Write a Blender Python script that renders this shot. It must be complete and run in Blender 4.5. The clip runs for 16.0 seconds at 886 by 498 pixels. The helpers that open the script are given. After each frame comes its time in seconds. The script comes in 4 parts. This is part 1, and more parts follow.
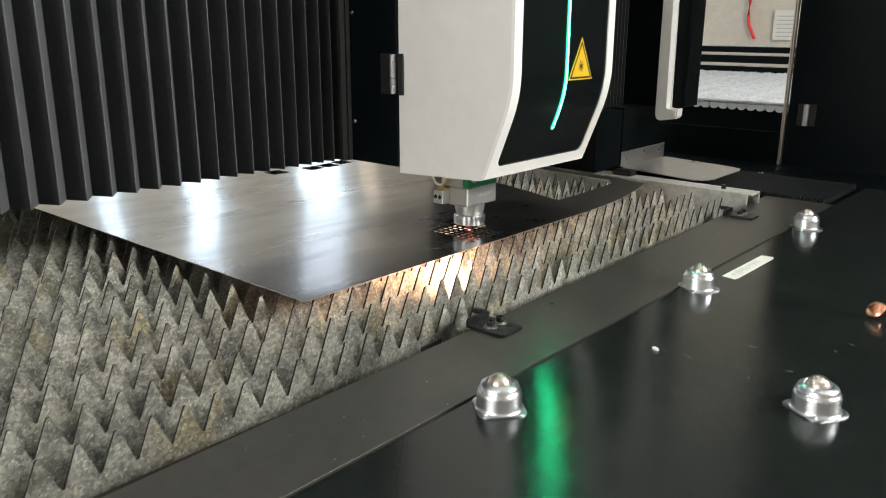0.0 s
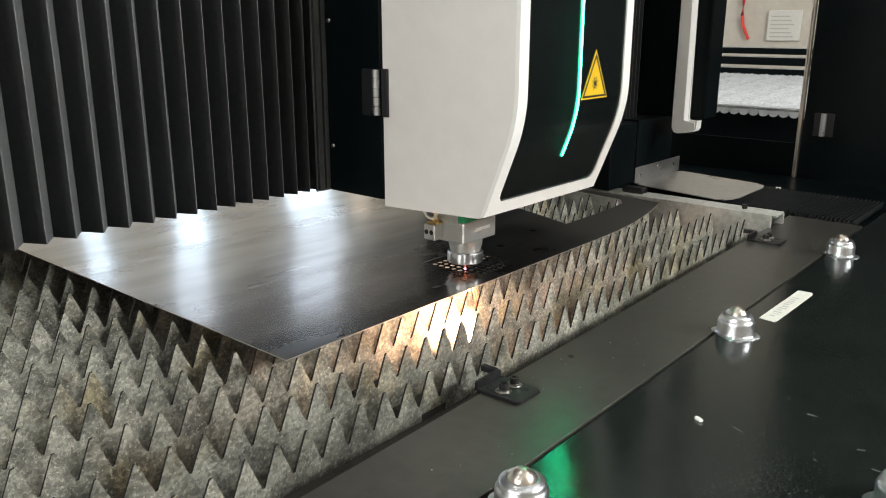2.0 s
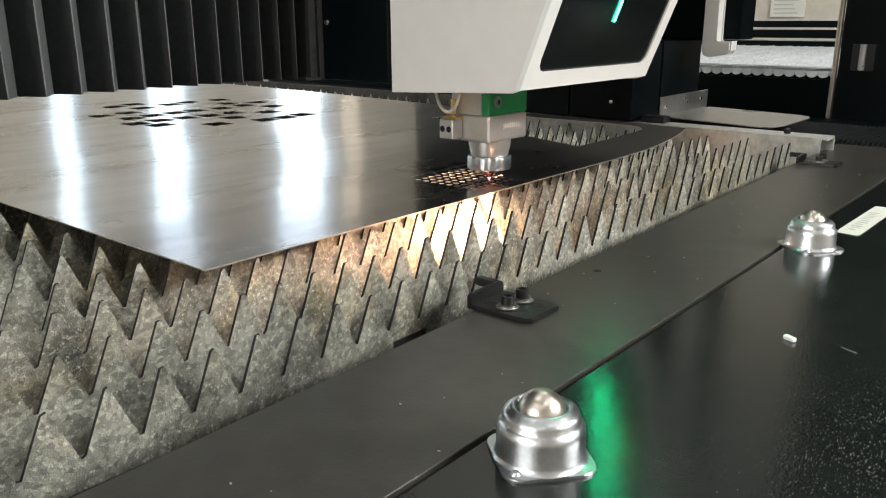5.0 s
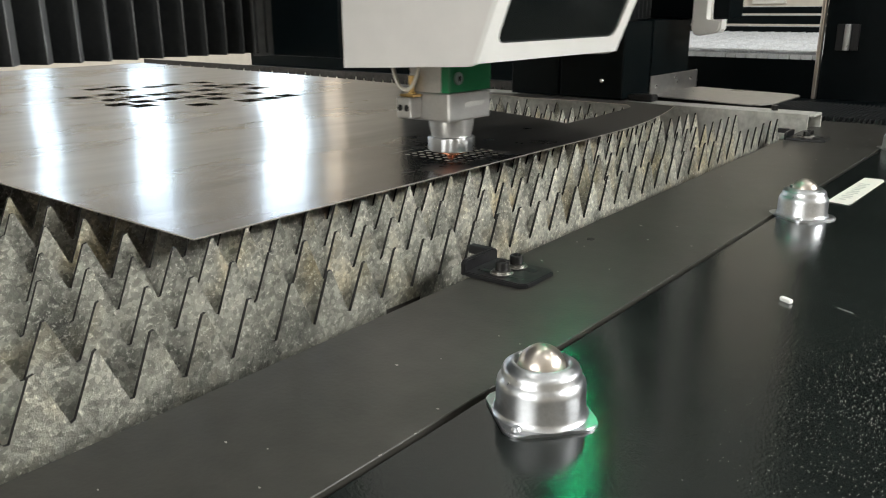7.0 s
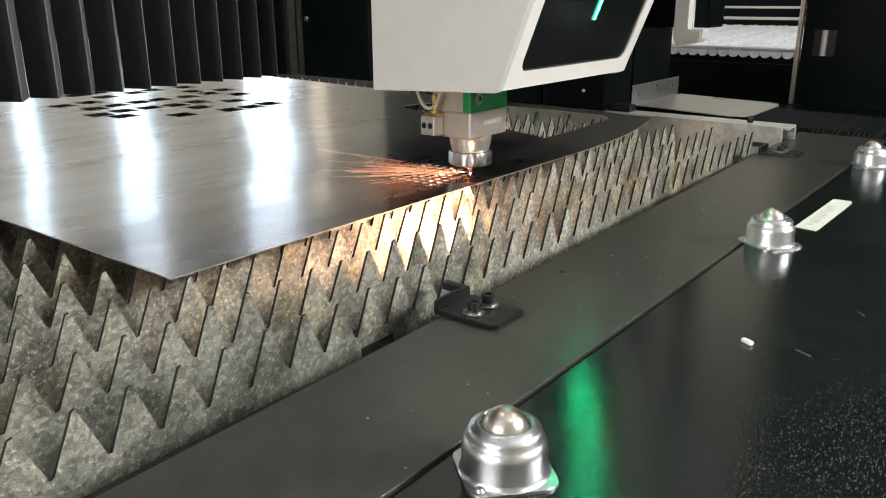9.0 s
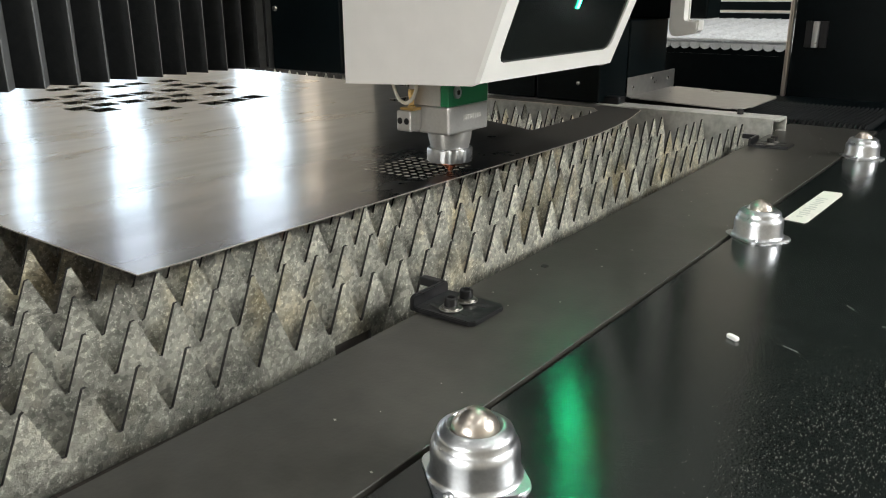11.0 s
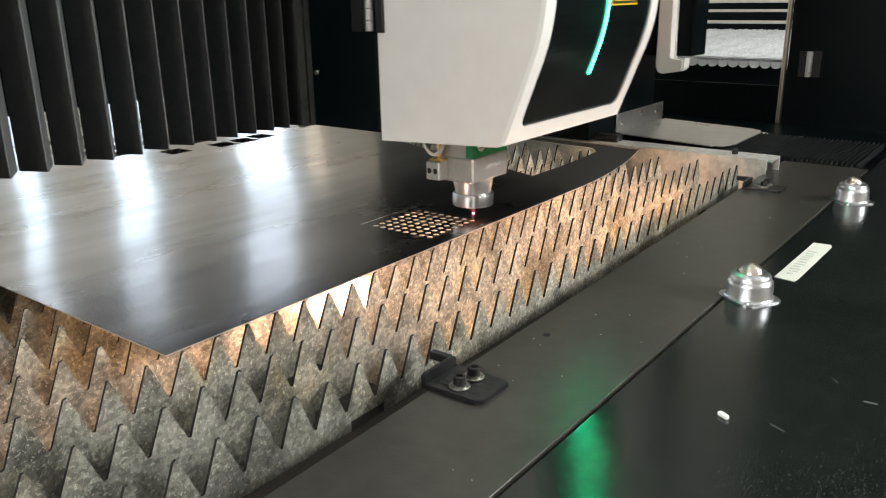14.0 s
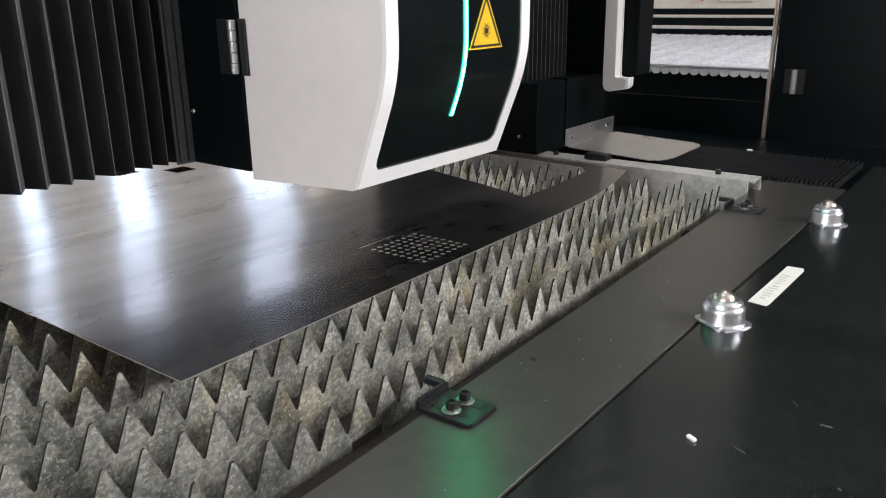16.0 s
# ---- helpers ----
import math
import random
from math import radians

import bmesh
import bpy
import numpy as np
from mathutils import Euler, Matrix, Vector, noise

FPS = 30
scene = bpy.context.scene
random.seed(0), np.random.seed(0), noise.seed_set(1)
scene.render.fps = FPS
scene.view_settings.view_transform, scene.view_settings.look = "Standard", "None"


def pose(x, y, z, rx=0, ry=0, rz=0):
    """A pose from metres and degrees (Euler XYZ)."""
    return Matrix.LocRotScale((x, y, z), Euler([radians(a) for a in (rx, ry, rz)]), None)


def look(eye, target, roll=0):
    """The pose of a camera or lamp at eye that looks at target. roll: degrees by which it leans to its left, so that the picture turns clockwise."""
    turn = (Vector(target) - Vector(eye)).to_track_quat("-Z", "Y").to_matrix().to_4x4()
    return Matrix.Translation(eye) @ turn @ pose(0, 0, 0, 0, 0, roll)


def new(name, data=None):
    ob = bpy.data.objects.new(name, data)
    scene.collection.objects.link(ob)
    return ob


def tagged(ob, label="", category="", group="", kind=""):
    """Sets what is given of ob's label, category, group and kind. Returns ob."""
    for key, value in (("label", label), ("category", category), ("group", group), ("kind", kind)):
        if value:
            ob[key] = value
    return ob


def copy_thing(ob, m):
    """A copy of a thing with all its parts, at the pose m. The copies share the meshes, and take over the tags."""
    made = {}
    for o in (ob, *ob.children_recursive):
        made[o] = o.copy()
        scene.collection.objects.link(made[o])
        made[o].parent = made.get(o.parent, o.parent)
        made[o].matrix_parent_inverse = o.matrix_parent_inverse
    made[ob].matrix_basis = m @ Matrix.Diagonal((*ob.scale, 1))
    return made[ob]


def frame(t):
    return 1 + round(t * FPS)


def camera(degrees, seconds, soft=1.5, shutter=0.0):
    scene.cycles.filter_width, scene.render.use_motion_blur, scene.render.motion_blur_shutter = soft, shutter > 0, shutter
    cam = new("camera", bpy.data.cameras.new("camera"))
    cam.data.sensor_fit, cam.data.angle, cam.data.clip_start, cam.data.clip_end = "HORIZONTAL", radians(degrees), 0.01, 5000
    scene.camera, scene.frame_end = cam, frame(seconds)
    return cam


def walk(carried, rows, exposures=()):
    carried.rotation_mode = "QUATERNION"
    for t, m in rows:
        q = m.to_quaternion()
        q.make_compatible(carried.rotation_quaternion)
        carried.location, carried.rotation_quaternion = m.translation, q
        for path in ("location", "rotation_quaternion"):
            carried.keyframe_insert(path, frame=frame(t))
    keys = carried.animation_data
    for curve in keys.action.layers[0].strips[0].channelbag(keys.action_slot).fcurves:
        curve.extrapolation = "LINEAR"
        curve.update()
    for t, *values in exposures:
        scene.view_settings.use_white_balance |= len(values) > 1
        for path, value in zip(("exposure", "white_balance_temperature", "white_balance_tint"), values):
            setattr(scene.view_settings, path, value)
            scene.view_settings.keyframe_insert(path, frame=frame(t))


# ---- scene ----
cam = camera(58.3, 16.0, soft=1.1, shutter=0.4)
PATH = [
    (0, (0.013, 0.046, 0.445), (-1.254, 1.495, -0.098), 0.2),
    (0.5, (-0.029, 0.101, 0.459), (-1.288, 1.555, -0.088), 0.3),
    (1, (-0.054, 0.133, 0.466), (-1.308, 1.593, -0.08), 0.2),
    (1.5, (-0.081, 0.15, 0.464), (-1.333, 1.611, -0.082), 0.0),
    (2, (-0.123, 0.173, 0.462), (-1.37, 1.638, -0.082), 0.1),
    (2.5, (-0.16, 0.192, 0.454), (-1.409, 1.657, -0.088), -0.2),
    (3, (-0.183, 0.222, 0.446), (-1.429, 1.688, -0.101), -0.1),
    (3.5, (-0.205, 0.256, 0.437), (-1.454, 1.721, -0.107), -0.4),
    (4, (-0.249, 0.307, 0.374), (-1.499, 1.77, -0.169), -0.5),
    (4.5, (-0.267, 0.348, 0.306), (-1.513, 1.814, -0.242), -0.3),
    (5, (-0.274, 0.376, 0.26), (-1.513, 1.844, -0.296), -0.2),
    (7.5, (-0.284, 0.373, 0.236), (-1.479, 1.865, -0.353), -0.2),
    (8, (-0.286, 0.375, 0.242), (-1.472, 1.869, -0.357), -0.1),
    (8.5, (-0.275, 0.38, 0.269), (-1.456, 1.876, -0.336), -0.3),
    (9, (-0.271, 0.38, 0.288), (-1.444, 1.881, -0.322), -0.2),
    (9.2, (-0.272, 0.382, 0.285), (-1.448, 1.88, -0.326), -0.7),
    (11.5, (-0.272, 0.411, 0.279), (-1.428, 1.919, -0.345), -0.2),
    (12, (-0.27, 0.41, 0.299), (-1.423, 1.919, -0.327), -0.2),
    (12.5, (-0.261, 0.408, 0.322), (-1.417, 1.919, -0.295), -0.5),
    (13, (-0.263, 0.395, 0.342), (-1.425, 1.904, -0.268), -0.9),
    (13.5, (-0.265, 0.386, 0.356), (-1.427, 1.896, -0.254), -1.0),
    (14, (-0.262, 0.387, 0.365), (-1.427, 1.893, -0.246), -1.0),
    (14.5, (-0.24, 0.384, 0.402), (-1.4, 1.893, -0.212), -0.8),
    (15, (-0.216, 0.362, 0.428), (-1.376, 1.871, -0.188), -0.9),
    (15.5, (-0.225, 0.351, 0.421), (-1.384, 1.861, -0.192), -0.8),
    (16, (-0.226, 0.347, 0.422), (-1.384, 1.858, -0.191), -0.9),
]
walk(cam, [(t, look(eye, target, roll)) for t, eye, target, roll in PATH],
     exposures=[(0.0, 0.0, 6500, 10), (15.25, 0.0, 6500, 10), (15.4, 0.0, 6220, 18), (16.0, 0.0, 6220, 18)])

# ---------------------------------------------------------------- world and light
world = bpy.data.worlds.new("world")
scene.world = world
world.use_nodes = True
wn = world.node_tree.nodes
sky = wn.new("ShaderNodeTexSky")
sky.sky_type = "NISHITA"
sky.sun_disc = False
sky.sun_elevation, sky.sun_rotation = radians(40), radians(200)
wn["Background"].inputs[1].default_value = 0.1
world.node_tree.links.new(sky.outputs[0], wn["Background"].inputs[0])


def area_lamp(name, eye, target, sx, sy, watts, colour):
    data = bpy.data.lights.new(name, "AREA")
    data.shape, data.size, data.size_y, data.energy, data.color = "RECTANGLE", sx, sy, watts, colour
    ob = new(name, data)
    ob.matrix_world = look(eye, target)
    return ob


# fill lamps added on two sides, with no source in view, and roof tubes
area_lamp("gate_daylight", (-0.9, -6.3, 1.9), (-0.9, 0, 0.6), 4.4, 3.4, 400, (0.97, 0.98, 0.95))
area_lamp("high_window_daylight", (4.9, 4.4, 3.2), (-0.9, 1.5, 0.0), 5.5, 1.5, 980, (0.97, 0.98, 0.95))
for lx in (-4.5, -1.6, 1.6):
    for ly in (-3.0, 0.6, 4.2):
        area_lamp("roof_tube_light", (lx, ly, 4.62), (lx, ly, 0), 0.25, 1.6, 34 if lx < -4 else 15, (0.98, 0.98, 0.94))

# ---------------------------------------------------------------- materials


def mat(name, colour, rough=0.5, metal=0.0, vary=0.0, scale=20.0, bump=0.0, bump_scale=200.0, rough_vary=0.0, stretch=(1, 1, 1), second=None, emit=0.0, emit_colour=None, coat=0.0, island=0.0, fine=None, shuffle=False, spec=0.5):
    m = bpy.data.materials.new(name)
    m.use_nodes = True
    nt = m.node_tree
    b = nt.nodes["Principled BSDF"]
    b.inputs["Roughness"].default_value = rough
    b.inputs["Metallic"].default_value = metal
    b.inputs["Specular IOR Level"].default_value = spec
    b.inputs["Coat Weight"].default_value = coat
    b.inputs["Base Color"].default_value = (*colour, 1)
    co = nt.nodes.new("ShaderNodeTexCoord")
    mp = nt.nodes.new("ShaderNodeMapping")
    mp.inputs["Scale"].default_value = stretch
    nt.links.new(co.outputs["Object"], mp.inputs[0])
    if shuffle:
        info = nt.nodes.new("ShaderNodeObjectInfo")
        far = nt.nodes.new("ShaderNodeMath")
        far.operation = "MULTIPLY"
        far.inputs[1].default_value = 40
        nt.links.new(info.outputs["Random"], far.inputs[0])
        nt.links.new(far.outputs[0], mp.inputs["Location"])
    if vary or second:
        n1 = nt.nodes.new("ShaderNodeTexNoise")
        n1.inputs["Scale"].default_value, n1.inputs["Detail"].default_value, n1.inputs["Roughness"].default_value = scale, 6, 0.62
        n2 = nt.nodes.new("ShaderNodeTexNoise")
        n2.inputs["Scale"].default_value, n2.inputs["Detail"].default_value = (fine or scale * 9), 3
        for n in (n1, n2):
            nt.links.new(mp.outputs[0], n.inputs["Vector"])
        add = nt.nodes.new("ShaderNodeMath")
        add.operation = "ADD"
        half = nt.nodes.new("ShaderNodeMath")
        half.operation = "MULTIPLY"
        half.inputs[1].default_value = 0.5
        nt.links.new(n1.outputs[0], add.inputs[0])
        nt.links.new(n2.outputs[0], add.inputs[1])
        nt.links.new(add.outputs[0], half.inputs[0])
        ramp = nt.nodes.new("ShaderNodeValToRGB")
        lo = second or tuple(c * (1 - vary) for c in colour)
        hi = colour if second else tuple(min(1, c * (1 + vary)) for c in colour)
        ramp.color_ramp.elements[0].position, ramp.color_ramp.elements[1].position = 0.36, 0.64
        ramp.color_ramp.elements[0].color, ramp.color_ramp.elements[1].color = (*lo, 1), (*hi, 1)
        nt.links.new(half.outputs[0], ramp.inputs[0])
        nt.links.new(ramp.outputs[0], b.inputs["Base Color"])
        if rough_vary:
            rr = nt.nodes.new("ShaderNodeMapRange")
            rr.inputs[1].default_value, rr.inputs[2].default_value = 0.3, 0.7
            rr.inputs[3].default_value, rr.inputs[4].default_value = max(0.02, rough - rough_vary), rough + rough_vary
            nt.links.new(n1.outputs[0], rr.inputs[0])
            nt.links.new(rr.outputs[0], b.inputs["Roughness"])
    if bump:
        nb = nt.nodes.new("ShaderNodeTexNoise")
        nb.inputs["Scale"].default_value, nb.inputs["Detail"].default_value = bump_scale, 3
        nt.links.new(mp.outputs[0], nb.inputs["Vector"])
        bp = nt.nodes.new("ShaderNodeBump")
        bp.inputs["Strength"].default_value, bp.inputs["Distance"].default_value = bump, 0.002
        nt.links.new(nb.outputs[0], bp.inputs["Height"])
        nt.links.new(bp.outputs[0], b.inputs["Normal"])
    if emit:
        b.inputs["Emission Color"].default_value = (*(emit_colour or colour), 1)
        b.inputs["Emission Strength"].default_value = emit
    return m


M_STRIP = mat("grey_paint", (0.041, 0.039, 0.034), 0.32, 0, 0.22, 5, 0.06, 260, 0.02)
M_BENCH = mat("black_gloss_paint", (0.011, 0.0135, 0.0125), 0.15, 0, 0.3, 6, 0.055, 480, 0.04)
M_BLACK = mat("black_powder_coat", (0.0020, 0.0040, 0.0048), 0.36, 0, 0.25, 8, 0.15, 500, 0.05, spec=0.10)
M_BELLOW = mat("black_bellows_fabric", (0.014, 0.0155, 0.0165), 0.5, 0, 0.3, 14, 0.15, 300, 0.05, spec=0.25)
# paler copy of the fabric: side light painted onto the folds
M_LITFOLD = mat("bellows_lit_fold", (0.095, 0.098, 0.10), 0.40, 0, 0.2, 14)


def slat_steel():
    """Zinc-coated steel: crystal spangle, dull stains, scorched yellow patches and pale scuffs."""
    m = bpy.data.materials.new("galvanised_steel")
    m.use_nodes = True
    nt = m.node_tree
    b = nt.nodes["Principled BSDF"]
    b.inputs["Metallic"].default_value = 0.66
    co, info, mp = (nt.nodes.new("ShaderNode" + n) for n in ("TexCoord", "ObjectInfo", "Mapping"))
    far = nt.nodes.new("ShaderNodeMath")
    far.operation = "MULTIPLY"
    far.inputs[1].default_value = 40
    nt.links.new(info.outputs["Random"], far.inputs[0])
    nt.links.new(far.outputs[0], mp.inputs["Location"])
    nt.links.new(co.outputs["Object"], mp.inputs[0])

    def noise_ramp(scale, detail, lo, hi, a, c, rough=0.6):
        n, r = nt.nodes.new("ShaderNodeTexNoise"), nt.nodes.new("ShaderNodeValToRGB")
        n.inputs["Scale"].default_value, n.inputs["Detail"].default_value, n.inputs["Roughness"].default_value = scale, detail, rough
        nt.links.new(mp.outputs[0], n.inputs["Vector"])
        nt.links.new(n.outputs[0], r.inputs[0])
        r.color_ramp.elements[0].position, r.color_ramp.elements[1].position = lo, hi
        r.color_ramp.elements[0].color, r.color_ramp.elements[1].color = (*a, 1), (*c, 1)
        return r, n

    def mix(kind, fac, p, q):
        x = nt.nodes.new("ShaderNodeMix")
        x.data_type, x.blend_type = "RGBA", kind
        if isinstance(fac, float):
            x.inputs[0].default_value = fac
        else:
            nt.links.new(fac, x.inputs[0])
        nt.links.new(p, x.inputs[6])
        nt.links.new(q, x.inputs[7])
        return x.outputs[2]

    base, n1 = noise_ramp(9, 5, 0.34, 0.60, (0.42, 0.42, 0.372), (0.80, 0.792, 0.705))
    vor = nt.nodes.new("ShaderNodeTexVoronoi")
    vor.inputs["Scale"].default_value = 230
    nt.links.new(mp.outputs[0], vor.inputs["Vector"])
    sp = nt.nodes.new("ShaderNodeValToRGB")
    bw = nt.nodes.new("ShaderNodeRGBToBW")
    nt.links.new(vor.outputs["Color"], bw.inputs[0])
    nt.links.new(bw.outputs[0], sp.inputs[0])
    sp.color_ramp.elements[0].position, sp.color_ramp.elements[1].position = 0.25, 0.8
    sp.color_ramp.elements[0].color, sp.color_ramp.elements[1].color = (0.40, 0.41, 0.41, 1), (1, 1, 1, 1)
    c = mix("MULTIPLY", 0.75, base.outputs[0], sp.outputs[0])
    warm, _ = noise_ramp(8, 3, 0.52, 0.72, (1, 1, 1), (1.0, 0.88, 0.66))
    c = mix("MULTIPLY", 1.0, c, warm.outputs[0])
    grime, _ = noise_ramp(15, 5, 0.36, 0.54, (0.16, 0.17, 0.175), (1, 1, 1), 0.62)
    c = mix("MULTIPLY", 0.70, c, grime.outputs[0])
    scuff, ns = noise_ramp(240, 5, 0.565, 0.63, (0, 0, 0), (0.52, 0.52, 0.475), 0.78)
    c = mix("ADD", 0.9, c, scuff.outputs[0])
    # ragged burnt spatter, with the bed's fall-off in brightness painted along its length
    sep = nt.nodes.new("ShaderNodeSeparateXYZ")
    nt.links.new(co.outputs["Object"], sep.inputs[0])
    end_falloff = nt.nodes.new("ShaderNodeMapRange")
    end_falloff.inputs[1].default_value, end_falloff.inputs[2].default_value, end_falloff.inputs[3].default_value, end_falloff.inputs[4].default_value = 0.7, 1.2, -0.14, 0.20
    nt.links.new(sep.outputs[1], end_falloff.inputs[0])
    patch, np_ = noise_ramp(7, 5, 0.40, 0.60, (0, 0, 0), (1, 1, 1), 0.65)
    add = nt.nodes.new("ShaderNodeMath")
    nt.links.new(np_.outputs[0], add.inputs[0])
    nt.links.new(end_falloff.outputs[0], add.inputs[1])
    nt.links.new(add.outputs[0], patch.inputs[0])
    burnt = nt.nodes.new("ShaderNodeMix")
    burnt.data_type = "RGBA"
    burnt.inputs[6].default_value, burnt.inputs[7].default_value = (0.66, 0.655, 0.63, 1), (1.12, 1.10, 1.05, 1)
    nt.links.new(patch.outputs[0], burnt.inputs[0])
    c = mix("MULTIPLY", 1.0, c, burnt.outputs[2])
    nt.links.new(c, b.inputs["Base Color"])
    rr = nt.nodes.new("ShaderNodeMapRange")
    rr.inputs[1].default_value, rr.inputs[2].default_value, rr.inputs[3].default_value, rr.inputs[4].default_value = 0.3, 0.7, 0.28, 0.55
    nt.links.new(n1.outputs[0], rr.inputs[0])
    nt.links.new(rr.outputs[0], b.inputs["Roughness"])
    bp = nt.nodes.new("ShaderNodeBump")
    bp.inputs["Strength"].default_value, bp.inputs["Distance"].default_value = 0.8, 0.0022
    nt.links.new(ns.outputs[0], bp.inputs["Height"])
    nt.links.new(bp.outputs[0], b.inputs["Normal"])
    return m


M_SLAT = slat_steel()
M_EDGESHADE = mat("burnt_edge_gap_shade", (0.014, 0.013, 0.012), 0.8, 0.0, 0.4, 60)
M_SHEET = mat("brushed_steel_sheet", (0.395, 0.383, 0.368), 0.28, 1.0, 0.22, 2.6, 0.0, 90, 0.05, stretch=(1, 0.25, 1))


def sooty(m):
    """A burnt, duller film with ragged edges over the end of the sheet that has been cut."""
    nt = m.node_tree
    b = nt.nodes["Principled BSDF"]
    co = nt.nodes.new("ShaderNodeTexCoord")
    sep = nt.nodes.new("ShaderNodeSeparateXYZ")
    nt.links.new(co.outputs["Object"], sep.inputs[0])
    n = nt.nodes.new("ShaderNodeTexNoise")
    n.inputs["Scale"].default_value, n.inputs["Detail"].default_value, n.inputs["Roughness"].default_value = 5.5, 5, 0.62
    nt.links.new(co.outputs["Object"], n.inputs["Vector"])

    def calc(op, p, q):
        x = nt.nodes.new("ShaderNodeMath")
        x.operation = op
        for k, v in enumerate((p, q)):
            if isinstance(v, (int, float)):
                x.inputs[k].default_value = v
            else:
                nt.links.new(v, x.inputs[k])
        return x.outputs[0]

    # the sheet lies in slow waves
    wave, centre, swell, lift, unit = (nt.nodes.new("ShaderNode" + k) for k in ("TexNoise", "VectorMath", "VectorMath", "VectorMath", "VectorMath"))
    wave.inputs["Scale"].default_value, wave.inputs["Detail"].default_value = 2.4, 1.0
    nt.links.new(co.outputs["Object"], wave.inputs["Vector"])
    centre.operation, swell.operation, lift.operation, unit.operation = "SUBTRACT", "MULTIPLY", "ADD", "NORMALIZE"
    centre.inputs[1].default_value, swell.inputs[1].default_value = (0.5, 0.5, 0.5), (0.075, 0.075, 0.0)
    nt.links.new(wave.outputs["Color"], centre.inputs[0])
    nt.links.new(centre.outputs[0], swell.inputs[0])
    nt.links.new(swell.outputs[0], lift.inputs[0])
    nt.links.new(co.outputs["Normal"], lift.inputs[1])
    nt.links.new(lift.outputs[0], unit.inputs[0])
    nt.links.new(unit.outputs[0], b.inputs["Normal"])

    along = calc("ADD", calc("MULTIPLY", sep.outputs[0], 0.6), sep.outputs[1])
    reach = calc("ADD", along, calc("MULTIPLY", n.outputs[0], 0.9))
    r = nt.nodes.new("ShaderNodeMapRange")
    r.interpolation_type = "SMOOTHSTEP"
    r.inputs[1].default_value, r.inputs[2].default_value = 1.10, 1.75
    nt.links.new(reach, r.inputs[0])
    for name, val in (("Base Color", (0.47, 0.44, 0.405, 1)), ("Roughness", 0.44)):
        old = b.inputs[name].links[0].from_socket
        x = nt.nodes.new("ShaderNodeMix")
        x.data_type = "RGBA" if name == "Base Color" else "FLOAT"
        i0, i1, out = (6, 7, 2) if name == "Base Color" else (2, 3, 0)
        nt.links.new(r.outputs[0], x.inputs[0])
        nt.links.new(old, x.inputs[i0])
        x.inputs[i1].default_value = val
        nt.links.new(x.outputs[out], b.inputs[name])
    # a polished face under the haze of the brushing
    gloss, both = nt.nodes.new("ShaderNodeBsdfAnisotropic"), nt.nodes.new("ShaderNodeMixShader")
    nt.links.new(b.inputs["Base Color"].links[0].from_socket, gloss.inputs["Color"])
    nt.links.new(b.inputs["Normal"].links[0].from_socket, gloss.inputs["Normal"])
    gloss.inputs["Roughness"].default_value = 0.12
    both.inputs[0].default_value = 0.48
    nt.links.new(b.outputs[0], both.inputs[1])
    nt.links.new(gloss.outputs[0], both.inputs[2])
    nt.links.new(both.outputs[0], nt.nodes["Material Output"].inputs[0])


sooty(M_SHEET)
M_SHEETEDGE = mat("sheet_cut_edge", (0.66, 0.62, 0.56), 0.38, 0.8, 0.15, 60)
M_WHITE = mat("white_enamel", (0.79, 0.762, 0.735), 0.38, 0, 0.03, 3, 0.05, 400)
M_TRIM = mat("white_trim_plastic", (0.88, 0.87, 0.84), 0.35, 0, 0.02, 4)
M_PANEL = mat("black_acrylic", (0.006, 0.008, 0.008), 0.20, 0, 0.2, 5)
M_LED = mat("green_led_strip", (0.1, 0.9, 0.6), 0.4, emit=0.45, emit_colour=(0.01, 1.0, 0.50))
M_LEDCORE = mat("green_led_core", (0.6, 1.0, 0.9), 0.4, emit=70.0, emit_colour=(0.0062, 1.0, 0.40))
M_YELLOW = mat("warning_yellow", (0.85, 0.52, 0.02), 0.4, 0, 0.05, 20)
M_SIGNBLACK = mat("sign_black", (0.01, 0.01, 0.01), 0.5)
M_CHROME = mat("zinc_plated_steel", (0.58, 0.595, 0.62), 0.32, 1.0, 0.10, 40, 0.05, 120, 0.06)
M_BALL = mat("polished_ball_steel", (0.62, 0.56, 0.50), 0.30, 1.0, 0.05, 60)
M_ALU = mat("machined_aluminium", (0.62, 0.61, 0.59), 0.34, 0.75, 0.06, 30, 0.05, 300)
M_ALUPLATE = mat("stainless_cover_plate", (0.58, 0.57, 0.555), 0.33, 0.9, 0.10, 6, 0.04, 120, 0.08)
M_GREEN = mat("green_anodised_band", (0.012, 0.23, 0.085), 0.38, 0, 0.06, 30)
M_COPPER = mat("copper", (0.78, 0.36, 0.22), 0.25, 1.0, 0.12, 80)
M_BRASS = mat("brass", (0.75, 0.52, 0.22), 0.28, 1.0, 0.1, 80)
M_HOSE = mat("clear_pneumatic_hose", (0.72, 0.68, 0.58), 0.25, 0, 0.05, 40)
M_BOLT = mat("black_oxide_bolt", (0.035, 0.034, 0.034), 0.35, 0.7, 0.2, 100)
M_CLAMP = mat("black_clamp_paint", (0.010, 0.010, 0.011), 0.33, 0, 0.3, 30, 0.1, 200, 0.08)
M_WASHER = mat("dull_steel_washer", (0.34, 0.33, 0.31), 0.36, 1.0, 0.2, 120)
M_PAPER = mat("paper_tag", (0.74, 0.72, 0.66), 0.7, 0, 0.06, 60)
M_INK = mat("faded_ink", (0.52, 0.51, 0.48), 0.7)
